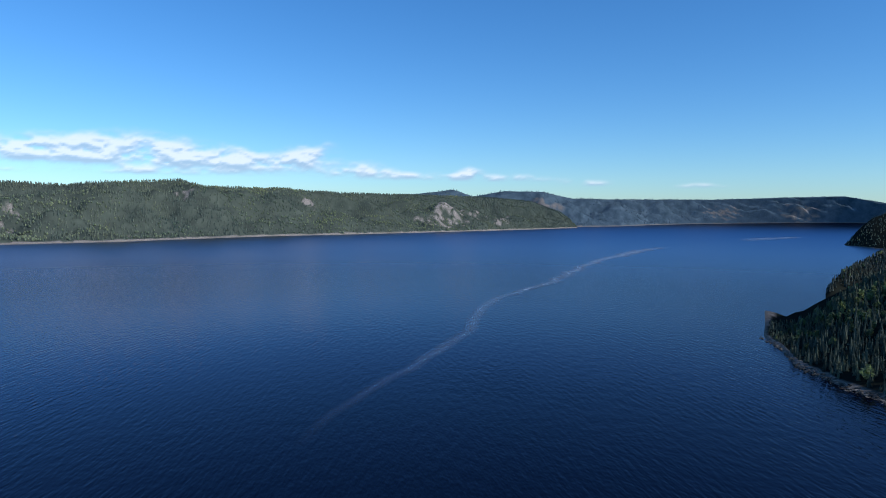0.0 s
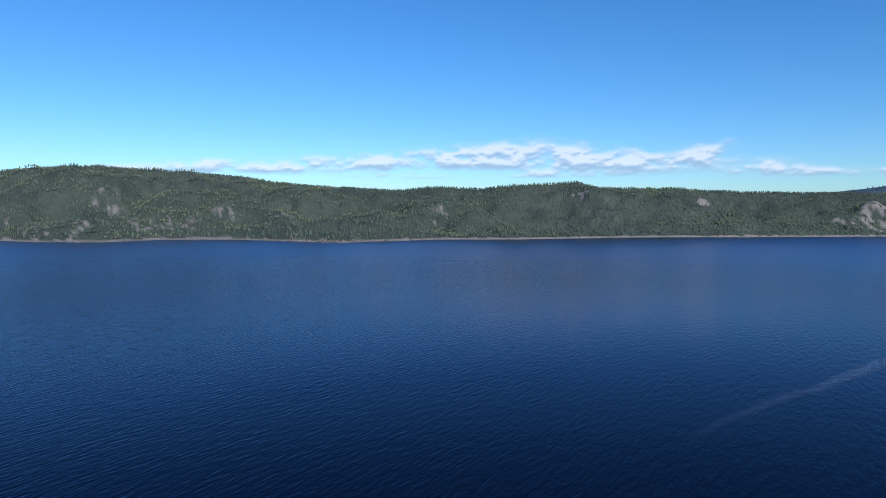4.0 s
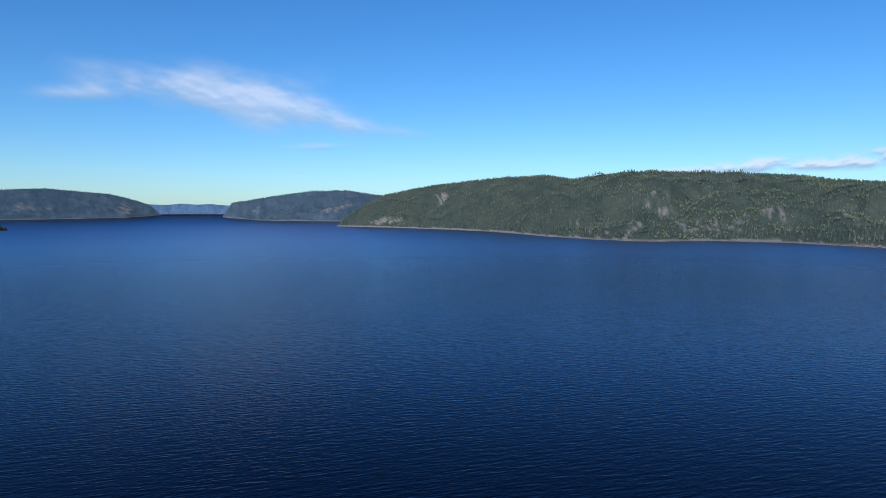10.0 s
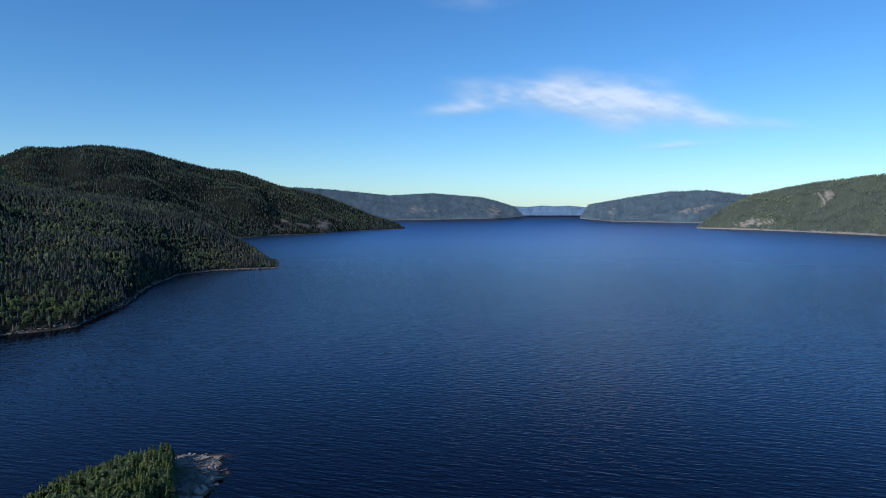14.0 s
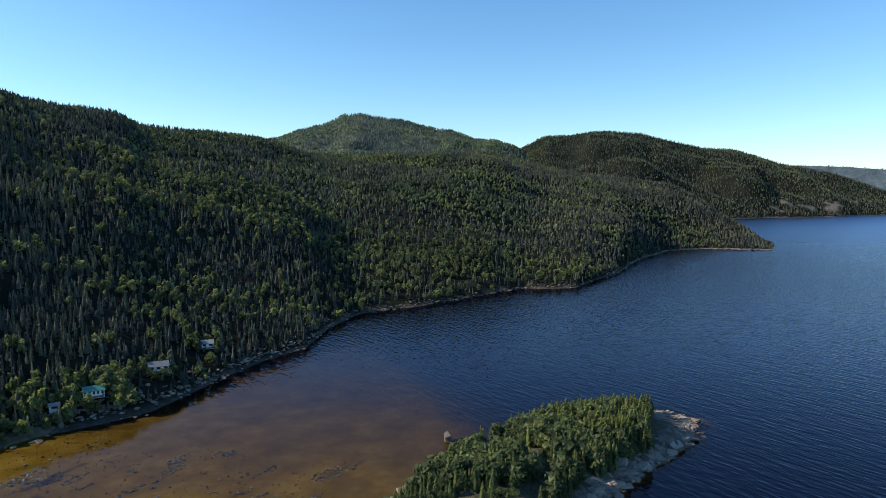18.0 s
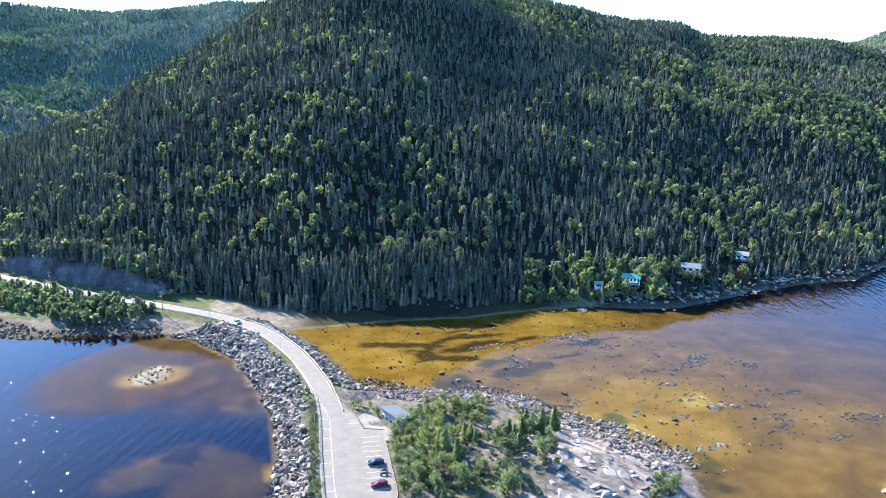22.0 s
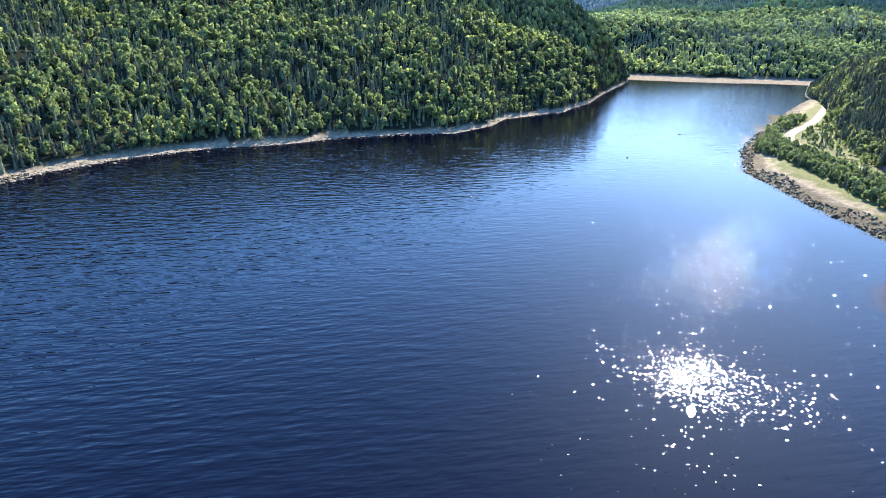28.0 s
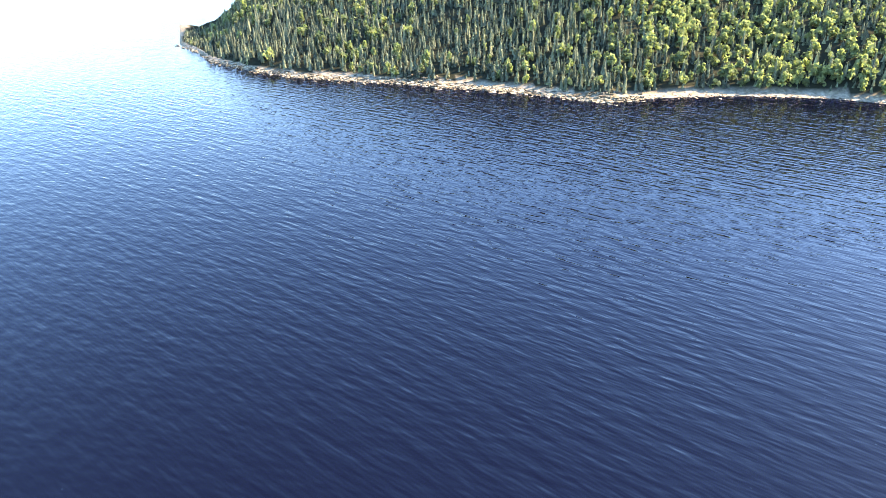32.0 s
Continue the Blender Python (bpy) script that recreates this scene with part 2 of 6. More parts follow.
    share.operation = "MULTIPLY"
    t.links.new(fres.outputs[0], share.inputs[0])
    t.links.new(shallow_cut.outputs[0], share.inputs[1])
    t.links.new(share.outputs[0], top.inputs[0])
    t.links.new(body.outputs[0], top.inputs[1])
    t.links.new(gloss.outputs[0], top.inputs[2])
    t.links.new(top.outputs[0], out.inputs[0])
    return m


WATER = water_material()


# ---------------------------------------------------------------- shape helpers
rng = np.random.default_rng(7)
EYE_Z = 119.0       # height over the water about which the far reach is drawn in
NEAR_RIM, FAR_RIM = 2400.0, 4900.0


def draw_in(p):
    """The camera sees 5 km: what lies past 2.4 km is drawn in towards the viewpoint along its line of sight, at its true angle."""
    p = np.asarray(p, float).copy()
    q = p - (0, 0, EYE_Z)
    r = np.hypot(q[..., 0], q[..., 1])
    span = FAR_RIM - NEAR_RIM
    short = np.where(r > NEAR_RIM, NEAR_RIM + span * (1 - np.exp(-(np.maximum(r, NEAR_RIM) - NEAR_RIM) / span)), r)
    k = np.where(r > NEAR_RIM, short / np.maximum(r, 1.0), 1.0)
    return q * k[..., None] + (0, 0, EYE_Z)


def polar(az, r, z):
    a = np.radians(az)
    return np.stack([-np.sin(a) * r, np.cos(a) * r, z + 0 * r], -1)


def mesh_of(name, verts, faces, mat, smooth=False, attrs=()):
    """A mesh from arrays: verts (n, 3), faces (m, 3 or 4)."""
    me = bpy.data.meshes.new(name)
    verts, faces = np.asarray(verts, np.float32), np.asarray(faces, np.int32)
    k = faces.shape[1]
    me.vertices.add(len(verts))
    me.vertices.foreach_set("co", verts.ravel())
    me.loops.add(faces.size)
    me.loops.foreach_set("vertex_index", faces.ravel())
    me.polygons.add(len(faces))
    me.polygons.foreach_set("loop_start", np.arange(0, faces.size, k, dtype=np.int32))
    me.polygons.foreach_set("use_smooth", np.full(len(faces), smooth))
    for key, values in attrs:
        me.attributes.new(key, "FLOAT", "POINT").data.foreach_set("value", np.asarray(values, np.float32).ravel())
    me.materials.append(mat)
    me.update(calc_edges=True)
    return me


def grid_faces(n, m):
    i, j = np.meshgrid(np.arange(n - 1), np.arange(m - 1), indexing="ij")
    a = i * m + j
    return np.stack([a, a + 1, a + m + 1, a + m], -1).reshape(-1, 4)


def value_noise(x, y, seed=0):
    """Smooth lattice noise in [-1, 1] on arrays."""
    xi, yi = np.floor(x).astype(np.int64), np.floor(y).astype(np.int64)
    xf, yf = x - xi, y - yi
    u, v = xf * xf * (3 - 2 * xf), yf * yf * (3 - 2 * yf)

    def h(a, b):
        n = (a * 374761393 + b * 668265263 + seed * 974634777) & 0x7FFFFFFF
        n = ((n ^ (n >> 13)) * 1274126177) & 0x7FFFFFFF
        return ((n ^ (n >> 16)) & 0xFFFF) / 32767.5 - 1
    return (h(xi, yi) * (1 - u) + h(xi + 1, yi) * u) * (1 - v) + (h(xi, yi + 1) * (1 - u) + h(xi + 1, yi + 1) * u) * v


def fbm(x, y, octaves=4, seed=0):
    s, a = 0, 1.0
    for k in range(octaves):
        s = s + a * value_noise(x * 2 ** k, y * 2 ** k, seed + k)
        a *= 0.5
    return s


# ---------------------------------------------------------------- hills
# rows: heading, distance of the shore, distance of the crest, angle of the crest's treetops over the level
HILLS = {
    "hill_north": [(-50, 6000, 6200, -0.9), (-48.5, 5700, 6400, 0.2), (-46, 5200, 6200, 1.1), (-42, 4600, 5800, 1.45), (-36, 4050, 5200, 1.6), (-30, 3650, 4700, 1.7),
                   (-26.7, 3500, 4500, 1.78), (-23.9, 3400, 4300, 2.0), (-19.5, 3180, 4150, 2.06), (-17.9, 3100, 4100, 2.1), (-16.7, 3050, 4000, 2.55),
                   (-12, 2850, 3800, 2.3), (-8.7, 2800, 3900, 1.92), (-4.7, 2760, 3900, 2.08), (-1.3, 2600, 4200, 1.75), (4.2, 2433, 4300, 1.97)],
    "hill_northwest": [(-6, 3600, 4400, 0.5), (-1.3, 2900, 4400, 1.6), (4.2, 2460, 4500, 1.95), (9, 2600, 4500, 2.3), (11.5, 2700, 4600, 2.7), (17.4, 2760, 4700, 2.95), (22.2, 2600, 4700, 3.27),
                       (26.5, 2700, 4700, 2.91), (28.8, 2850, 4700, 2.6), (31.1, 3000, 4700, 2.95), (35.5, 3600, 4900, 2.7), (40.5, 4050, 5300, 2.13),
                       (44.7, 4420, 5400, 1.3), (47.2, 4600, 5000, 0.0), (49, 4720, 4800, -1.3)],
    "hill_east": [(-30, 6000, 8000, 1.4), (-35.3, 6000, 8000, 1.62), (-38, 6000, 8000, 1.92), (-39.3, 6200, 8000, 2.1), (-41, 6300, 8000, 1.52), (-43.7, 6400, 8000, 2.0),
                  (-47, 6400, 8000, 1.95), (-49.4, 6400, 9000, 1.38), (-53.6, 7200, 10000, 1.3), (-60.3, 10500, 13000, 1.3), (-66.3, 13500, 16000, 1.47),
                  (-69.7, 15500, 17000, 1.55), (-72.4, 15500, 17000, 1.03), (-76, 15500, 17000, 0.8), (-84, 15500, 17000, 0.6)],
    "hill_far_west": [(43, 6800, 8000, 0.9), (45, 6800, 8000, 1.2), (48.3, 6700, 8000, 1.64), (51.1, 7000, 8000, 1.57), (53.5, 7200, 8100, 1.2), (55.5, 7500, 8500, 0.88), (57.6, 9500, 10500, 0.5), (58.3, 10500, 11000, -0.4)],
    "hill_distant": [(54, 17000, 19000, 0.3), (58, 17000, 19000, 0.34), (59.2, 17000, 19000, 0.46), (60.3, 17000, 19000, 0.4), (61.4, 17000, 19000, 0.48), (62.6, 17000, 19000, 0.36), (64, 17000, 19000, 0.42), (72, 17000, 19000, 0.4)],
    "hill_west": [(62.9, 15000, 15500, -0.3), (63.9, 12500, 14000, 0.4), (65.3, 10500, 12500, 0.86), (66.6, 10000, 12000, 1.18), (70.9, 9000, 11000, 1.56),
                  (74.6, 8500, 10500, 1.36), (79.5, 8000, 10500, 1.84), (82.5, 8000, 10500, 2.03), (90, 8000, 10500, 1.5)],
    "hill_headland": [(73.2, 4330, 4400, -1.35), (74.6, 4250, 4500, -0.75), (76.2, 4050, 4450, -0.28), (78.3, 3800, 4400, 0.62), (80.5, 3520, 4350, 1.46), (82.2, 3400, 4300, 1.86), (84, 3300, 4250, 2.2), (85.6, 3150, 4200, 2.8), (87.3, 3040, 4200, 3.38),
                      (89.6, 2900, 4100, 3.55), (92.5, 2800, 4000, 4.32), (94.4, 2650, 3950, 4.84), (96.4, 2600, 3900, 5.06), (98.3, 2500, 3800, 5.1), (100.1, 2500, 3800, 4.8), (102.2, 2500, 3700, 4.75), (104.2, 2500, 3700, 3.8), (109, 2500, 3700, 3.5), (116, 2500, 3700, 3.0)],
    "hill_dome": [(103, 2100, 3000, 2.6), (104.2, 2100, 3000, 3.8), (104.9, 2100, 3000, 4.2), (106.4, 2100, 3000, 4.65), (108.2, 2100, 3000, 4.72), (109, 2100, 3000, 5.05), (110.3, 2100, 3000, 5.5), (111.4, 2100, 3000, 5.58), (112.8, 2100, 3000, 5.9),
                  (114, 2100, 3000, 6.28), (116.1, 2100, 3000, 6.52), (118.1, 2100, 3000, 6.8), (119.5, 2100, 3000, 6.7), (120.3, 2100, 3000, 6.2), (121.2, 2100, 3000, 5.88), (123, 2100, 3000, 5.46), (124.6, 2100, 3000, 4.8), (126, 2100, 3000, 4.5), (130, 2100, 3000, 4.2), (136, 2100, 3000, 4)],
    "hill_south": [(83.9, 1380, 1440, -4.1), (86, 1370, 1600, -2.6), (87.2, 1365, 1650, -1.86), (89.6, 1355, 1750, -0.2), (92, 1290, 1800, 1.04), (94.4, 1080, 1800, 1.4), (96, 900, 1800, 1.6), (99.3, 755, 1800, 2.0), (101.5, 745, 1800, 2.3), (104.2, 735, 1800, 3.2), (108.1, 670, 1750, 3.95),
                   (113.8, 612, 1700, 3.75), (119, 570, 1600, 3.5), (121.3, 515, 1550, 3.5), (123, 462, 1500, 3.85), (125, 444, 1480, 4.55), (126.6, 432, 1460, 5.0), (130.4, 390, 1400, 5.3), (133.8, 363, 1350, 5.5), (135.5, 350, 1310, 5.68), (137.2, 345, 1280, 6.6), (140, 340, 1220, 6.9), (142.8, 334, 1170, 7.15), (145.1, 330, 1120, 7.8), (147.8, 324, 1050, 8.35),
                   (150.8, 319, 1080, 9.0), (154.8, 312, 1050, 10.4), (160, 307, 1020, 11.8), (166, 305, 990, 11.2), (169, 308, 960, 9.4), (171.8, 318, 900, 7.3), (173.5, 325, 860, 5.9), (176.6, 341, 780, 4.05), (179.1, 358, 720, 2.6), (180.7, 368, 680, 1.7), (182, 378, 650, 0.8), (184, 395, 630, -2.5)],
    "hill_spur": [(176, 350, 680, 3.0), (180.7, 368, 650, 1.8), (182, 377, 640, 1.2), (184.6, 398, 640, -0.7), (186.7, 420, 650, -1.5), (188.6, 445, 670, -2.0), (191, 475, 700, -2.5), (193.5, 515, 750, -3.1), (194.6, 560, 790, -3.4), (195.3, 640, 840, -3.7), (195.9, 760, 890, -4.2), (196.6, 850, 920, -5.0), (197.4, 900, 930, -5.6)],
    "hill_valley": [(165, 1500, 1750, 1.5), (176, 1450, 1750, 1.3), (181, 1400, 1700, 0.9), (186, 1250, 1650, 0.75), (192.8, 1080, 1600, 0.5), (195, 1065, 1570, 0.9), (198, 1050, 1550, 0.75), (200, 1045, 1550, 0.9), (204.3, 1035, 1550, 0.3), (208.4, 1035, 1550, 0.57), (212.2, 1040, 1550, 0.25), (214.1, 1100, 1550, 0.0), (222, 1300, 1700, -1)],
    "hill_upland": [(165, 1250, 2390, 8.0), (173.4, 1250, 2390, 7.95), (176.4, 1250, 2390, 7.4), (179.2, 1250, 2390, 6.8), (181.9, 1250, 2390, 6.7), (188.6, 1250, 2390, 6.8), (192.8, 1250, 2330, 6.2), (196, 1250, 2330, 5.4), (198, 1250, 2320, 4.9), (199.8, 1250, 2320, 4.4), (201.1, 1250, 2300, 3.95), (203.7, 1250, 2300, 3.3), (207, 1250, 2300, 2.1), (210.5, 1250, 2300, 0.9), (214, 1250, 2300, 0.0)],
    "hill_back": [(196, 3000, 4500, 3.6), (203.7, 3000, 4500, 3.33), (204.5, 3000, 4500, 3.56), (206.5, 3000, 4500, 3.5), (207.5, 3000, 4500, 3.13), (209.7, 3000, 4500, 2.86), (211.4, 3000, 4500, 2.32), (212.7, 3000, 4500, 2.17), (214.6, 3000, 4500, 1.26), (216.1, 3000, 4500, 0.84), (222, 3000, 4500, 0.8)],
    "hill_bay": [(210.2, 994, 1010, -4.4), (213.3, 735, 900, -0.5), (215.4, 660, 950, 0.8), (217.8, 630, 1000, 2.15), (220.2, 608, 1050, 2.9), (221.3, 572, 1050, 3.2), (224.6, 530, 1000, 4.0), (231, 509, 1000, 4.8), (240, 492, 1000, 5.3),
                 (247, 478, 950, 5.5), (254, 458, 950, 5.3), (260.8, 428, 900, 5.0), (268, 447, 900, 4.0), (276, 472, 900, 2.5), (283.6, 503, 900, 0.6), (287, 522, 850, -1.3), (290.3, 556, 800, -3.5), (293.5, 612, 785, -6.5), (294.7, 690, 775, -7.6), (295.9, 738, 752, -8.4)],
    "hill_point": [(291.6, 1097, 1130, -5.2), (290.5, 1150, 1300, -4.0), (288, 1200, 1500, -2.4), (284, 1250, 1700, -1.0), (276, 1300, 1700, 0.0)],
    "hill_capes": [(290.2, 3256, 3330, -1.9), (289.4, 3200, 3400, -0.9), (288.5, 3100, 3500, 0.0), (286.5, 3000, 3600, 0.8), (280, 3000, 3600, 1.5), (272, 3000, 3600, 1.5)],
}
HILLS = {k: np.array(sorted(v), float) for k, v in HILLS.items()}
TREE_TOP = 9.0
FAR_SHORES = ("hill_north", "hill_northwest", "hill_far_west", "hill_east")
EYE_OVER = {"hill_headland": 116, "hill_dome": 107, "hill_south": 103, "hill_spur": 97, "hill_valley": 97, "hill_upland": 97, "hill_back": 97, "hill_bay": 95, "hill_point": 124, "hill_capes": 124}


def crest(name, az):
    t = HILLS[name]
    rs, rr, el = (np.interp(az, t[:, 0], t[:, k]) for k in (1, 2, 3))
    return rs, rr, np.maximum(EYE_OVER.get(name, 121) + rr * np.tan(np.radians(el)) - TREE_TOP, 2.0)


def hill_height(name, az, r):
    rs, rr, zr = crest(name, az)
    p = polar(az, r, 0)
    wob = fbm(p[..., 0] / 60, p[..., 1] / 60, 3, 5) * np.minimum(8, (rr - rs) * 0.04)
    u = (r - rs + wob) / np.maximum(rr - rs, 1)
    beach = {"hill_valley": 75.0, "hill_bay": 9.0}.get(name, 0.0)       # level strand before the slope
    up = np.clip((r - rs + wob - beach) / np.maximum(rr - rs - beach, 1), 0, 1)
    foot = np.clip((r - rs + wob) / (14 + beach), 0, 1)
    bulge = np.interp(az, (135, 150), (0.12, 0.5)) if name == "hill_south" else {"hill_spur": 0.4}.get(name, 0.22)
    prof = up * (1 + bulge - bulge * up)
    back = 1 - np.clip((u - 1) * 0.45, 0, 1.2) ** 1.3
    gully = fbm(p[..., 0] / 230 + 9, p[..., 1] / 230, 3, 2) * np.minimum(zr, 260) * {"hill_south": 0.1, "hill_upland": 0.2, "hill_valley": 0.16, "hill_dome": 0.15, "hill_headland": 0.16}.get(name, 0.28 if name in FAR_SHORES else 0.08) * np.clip(4 * up * (1 - up), 0, 1)
    gully += fbm(p[..., 0] / 45, p[..., 1] / 45, 2, 3) * 2.0 * np.clip(up * 3, 0, 1) * np.clip(zr / 40, 0, 1)
    z = zr * np.where(u < 1, prof, back) + gully
    z = np.where(u > 0, np.maximum(z, 0) + foot * np.minimum(2.0, zr), np.maximum(-2.5, (r - rs + wob) * 0.12))
    ends = np.clip(np.minimum(az - HILLS[name][0, 0], HILLS[name][-1, 0] - az) / 0.7, 0, 1)
    return np.where(ends <= 0, -2.5, (z + 2.5) * np.sqrt(ends) - 2.5)


# bare rock: hill, heading, share of the slope, half widths of both
CLIFFS = [("hill_northwest", 25.5, 0.12, 3.2, 0.12), ("hill_northwest", 21.5, 0.3, 1.2, 0.1), ("hill_northwest", 8, 0.3, 1.6, 0.07), ("hill_northwest", 13, 0.2, 1.2, 0.08), ("hill_northwest", 39.7, 0.62, 1.4, 0.1),
          ("hill_northwest", 33.6, 0.93, 1.1, 0.05), ("hill_northwest", 18, 0.12, 3.0, 0.05), ("hill_northwest", 45, 0.1, 2.0, 0.06), ("hill_north", -38.5, 0.3, 2.2, 0.25), ("hill_north", -41.5, 0.45, 1.0, 0.2), ("hill_north", -43.6, 0.25, 0.8, 0.2),
          ("hill_north", -17, 0.6, 0.8, 0.12), ("hill_north", -27, 0.6, 0.6, 0.15), ("hill_north", -5, 0.35, 1.0, 0.1), ("hill_east", -67, 0.35, 1.3, 0.4), ("hill_east", -47, 0.45, 1.6, 0.25),
          ("hill_east", -61.5, 0.4, 1.6, 0.25), ("hill_far_west", 55.6, 0.4, 0.3, 0.4), ("hill_headland", 80.3, 0.12, 0.6, 0.12), ("hill_headland", 79, 0.3, 0.4, 0.2),
          ("hill_spur", 187, 0.05, 3.6, 0.045), ("hill_west", 65.6, 0.35, 0.7, 0.3), ("hill_west", 72, 0.3, 1.5, 0.15), ("hill_far_west", 49, 0.3, 1.5, 0.15), ("hill_headland", 83, 0.12, 1.5, 0.08)]


def rock_face(name, az, u, p):
    s = np.zeros_like(az)
    for hill, ca, cu, wa, wu in CLIFFS:
        if hill == name:
            d = 1 - ((az - ca) / wa) ** 2 - ((u - cu) / wu) ** 2
            s = np.maximum(s, np.clip((d * 0.8 + 1.1 * fbm(p[..., 0] / 22, p[..., 1] / 40, 4, 21) - 0.62) * 4, 0, 1.0))
    return s


def build_hill(name, step, n, label):
    t = HILLS[name]
    az = np.arange(t[0, 0], t[-1, 0] + step * 0.5, step)
    rs, rr, zr = crest(name, az)
    v = np.concatenate([np.linspace(-0.06, 0, 4)[:-1], np.linspace(0, 1, n) ** 1.25, np.linspace(1.08, 1.9, 7)])
    width = np.maximum(rr - rs, 120)
    r = rs[:, None] + np.where(v < 0, v * 500, v * width[:, None])
    a = np.repeat(az[:, None], len(v), 1)
    z = hill_height(name, a, r)
    x = polar(a, r, 0)
    u = (r - rs[:, None]) / np.maximum(rr - rs, 1)[:, None]
    bare = rock_face(name, a, u, x)
    bare = np.maximum(bare, ((a < 147) | (name != "hill_south")) * (z < (7.0 if name in FAR_SHORES else 2.3 if name in ("hill_bay", "hill_valley") else 1.7)) * np.where((name == "hill_south") & (a > 97), 0.35, 0.9))
    verts = draw_in(np.dstack([x[..., 0], x[..., 1], z])).reshape(-1, 3)
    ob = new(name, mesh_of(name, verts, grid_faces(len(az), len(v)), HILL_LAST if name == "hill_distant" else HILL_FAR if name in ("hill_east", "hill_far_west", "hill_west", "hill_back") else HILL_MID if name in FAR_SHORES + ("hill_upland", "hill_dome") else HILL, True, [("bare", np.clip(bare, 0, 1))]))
    return tagged(ob, label, "hill", kind="structure")


HILL_STEPS = {"hill_north": (0.2, 36), "hill_northwest": (0.2, 36), "hill_south": (0.3, 60), "hill_bay": (0.3, 46), "hill_spur": (0.3, 40), "hill_valley": (0.4, 30), "hill_upland": (0.4, 36), "hill_headland": (0.3, 36), "hill_dome": (0.3, 30)}
for hill_name in HILLS:
    st, nn = HILL_STEPS.get(hill_name, (0.25, 20))
    build_hill(hill_name, st, nn, "forested granite hill rising from the fjord shore")


# ---------------------------------------------------------------- forest
def cone_tiers(tiers, sides, seed, droop=0.12):
    """A conifer one metre high: ragged skirts of boughs one over another."""
    g = np.random.default_rng(seed)
    vs, fs = [], []
    for k in range(tiers):
        z0 = 0.08 + 0.8 * k / tiers
        z1 = min(z0 + 1.35 / tiers, 1.0) if k < tiers - 1 else 1.0
        rad = 0.19 * (1 - z0) ** 0.8 + 0.015
        b = len(vs)
        for s in range(sides):
            a = 2 * math.pi * (s + 0.5 * (k % 2)) / sides + g.uniform(-0.2, 0.2)
            q = rad * g.uniform(0.62, 1.25)
            vs.append((math.cos(a) * q, math.sin(a) * q, z0 - droop * q * g.uniform(0, 3)))
        vs.append((g.uniform(-0.01, 0.01), g.uniform(-0.01, 0.01), z1))
        fs += [(b + s, b + (s + 1) % sides, b + sides) for s in range(sides)]
    return np.array(vs), np.array(fs)


def spray_cone(seed, sprays, wide=0.19):
    """A conifer one metre high: a thin core with drooping sprays of needles set round it."""
    g = np.random.default_rng(seed)
    z = 0.06 + 0.92 * g.uniform(0, 1, sprays) ** 1.15
    reach = wide * (1 - z) ** 0.75 * g.uniform(0.45, 1.2, sprays) + 0.012
    a = g.uniform(0, 6.283, sprays)
    out = np.c_[np.cos(a), np.sin(a), np.zeros(sprays)]
    side = np.c_[-np.sin(a), np.cos(a), np.zeros(sprays)]
    up = np.array([0, 0, 1.0])
    tip = out * reach[:, None] * 1.15 + up * (z - reach * 0.45)[:, None]
    root = out * reach[:, None] * 0.35 + up * (z + 0.035)[:, None]
    half = side * (0.028 + 0.25 * reach * g.uniform(0.6, 1.2, sprays))[:, None]
    v = np.stack([tip, root + half, root - half], 1).reshape(-1, 3)
    cv, cf = cone_tiers(1, 5, seed + 1)
    return np.vstack([v, cv * (0.7, 0.7, 0.96)]), np.vstack([np.arange(3 * sprays).reshape(-1, 3), cf + 3 * sprays])


def scatter(name, protos, at, height, width, mat, label, squeeze=True):
    """One joined mesh of many trees; protos: unit meshes, at: (n, 3) foot points."""
    at, height = np.asarray(at), np.asarray(height)
    pick = rng.integers(0, len(protos), len(at))
    V, F, T, base = [], [], [], 0
    for k, (pv, pf) in enumerate(protos):
        sel = np.where(pick == k)[0]
        if not len(sel):
            continue
        ang = rng.uniform(0, 6.283, len(sel))
        c, s = np.cos(ang)[:, None], np.sin(ang)[:, None]
        h, w = height[sel][:, None], (height[sel] * width * rng.uniform(0.8, 1.25, len(sel)))[:, None]
        x = (pv[None, :, 0] * c - pv[None, :, 1] * s) * w
        y = (pv[None, :, 0] * s + pv[None, :, 1] * c) * w
        z = pv[None, :, 2] * h
        lean = rng.normal(0, 0.025, (len(sel), 2))
        p = np.stack([x + lean[:, :1] * z, y + lean[:, 1:] * z, z], -1) + at[sel][:, None, :]
        V.append(p.reshape(-1, 3))
        T.append(np.repeat(rng.beta(1.2, 1.6, len(sel)), len(pv)))
        F.append((pf[None] + (np.arange(len(sel)) * len(pv))[:, None, None] + base).reshape(-1, 3))
        base += len(sel) * len(pv)
    V = np.concatenate(V)
    tone = np.concatenate(T)
    ob = new(name, mesh_of(name, draw_in(V) if squeeze else V, np.concatenate(F), mat, attrs=[("tone", tone)]))
    return tagged(ob, label, "forest", kind="stuff")


CLEARINGS = [(-225, -266, 7), (-266, -266, 7), (-317, -277, 6), (-208, -271, 5)]      # house sites


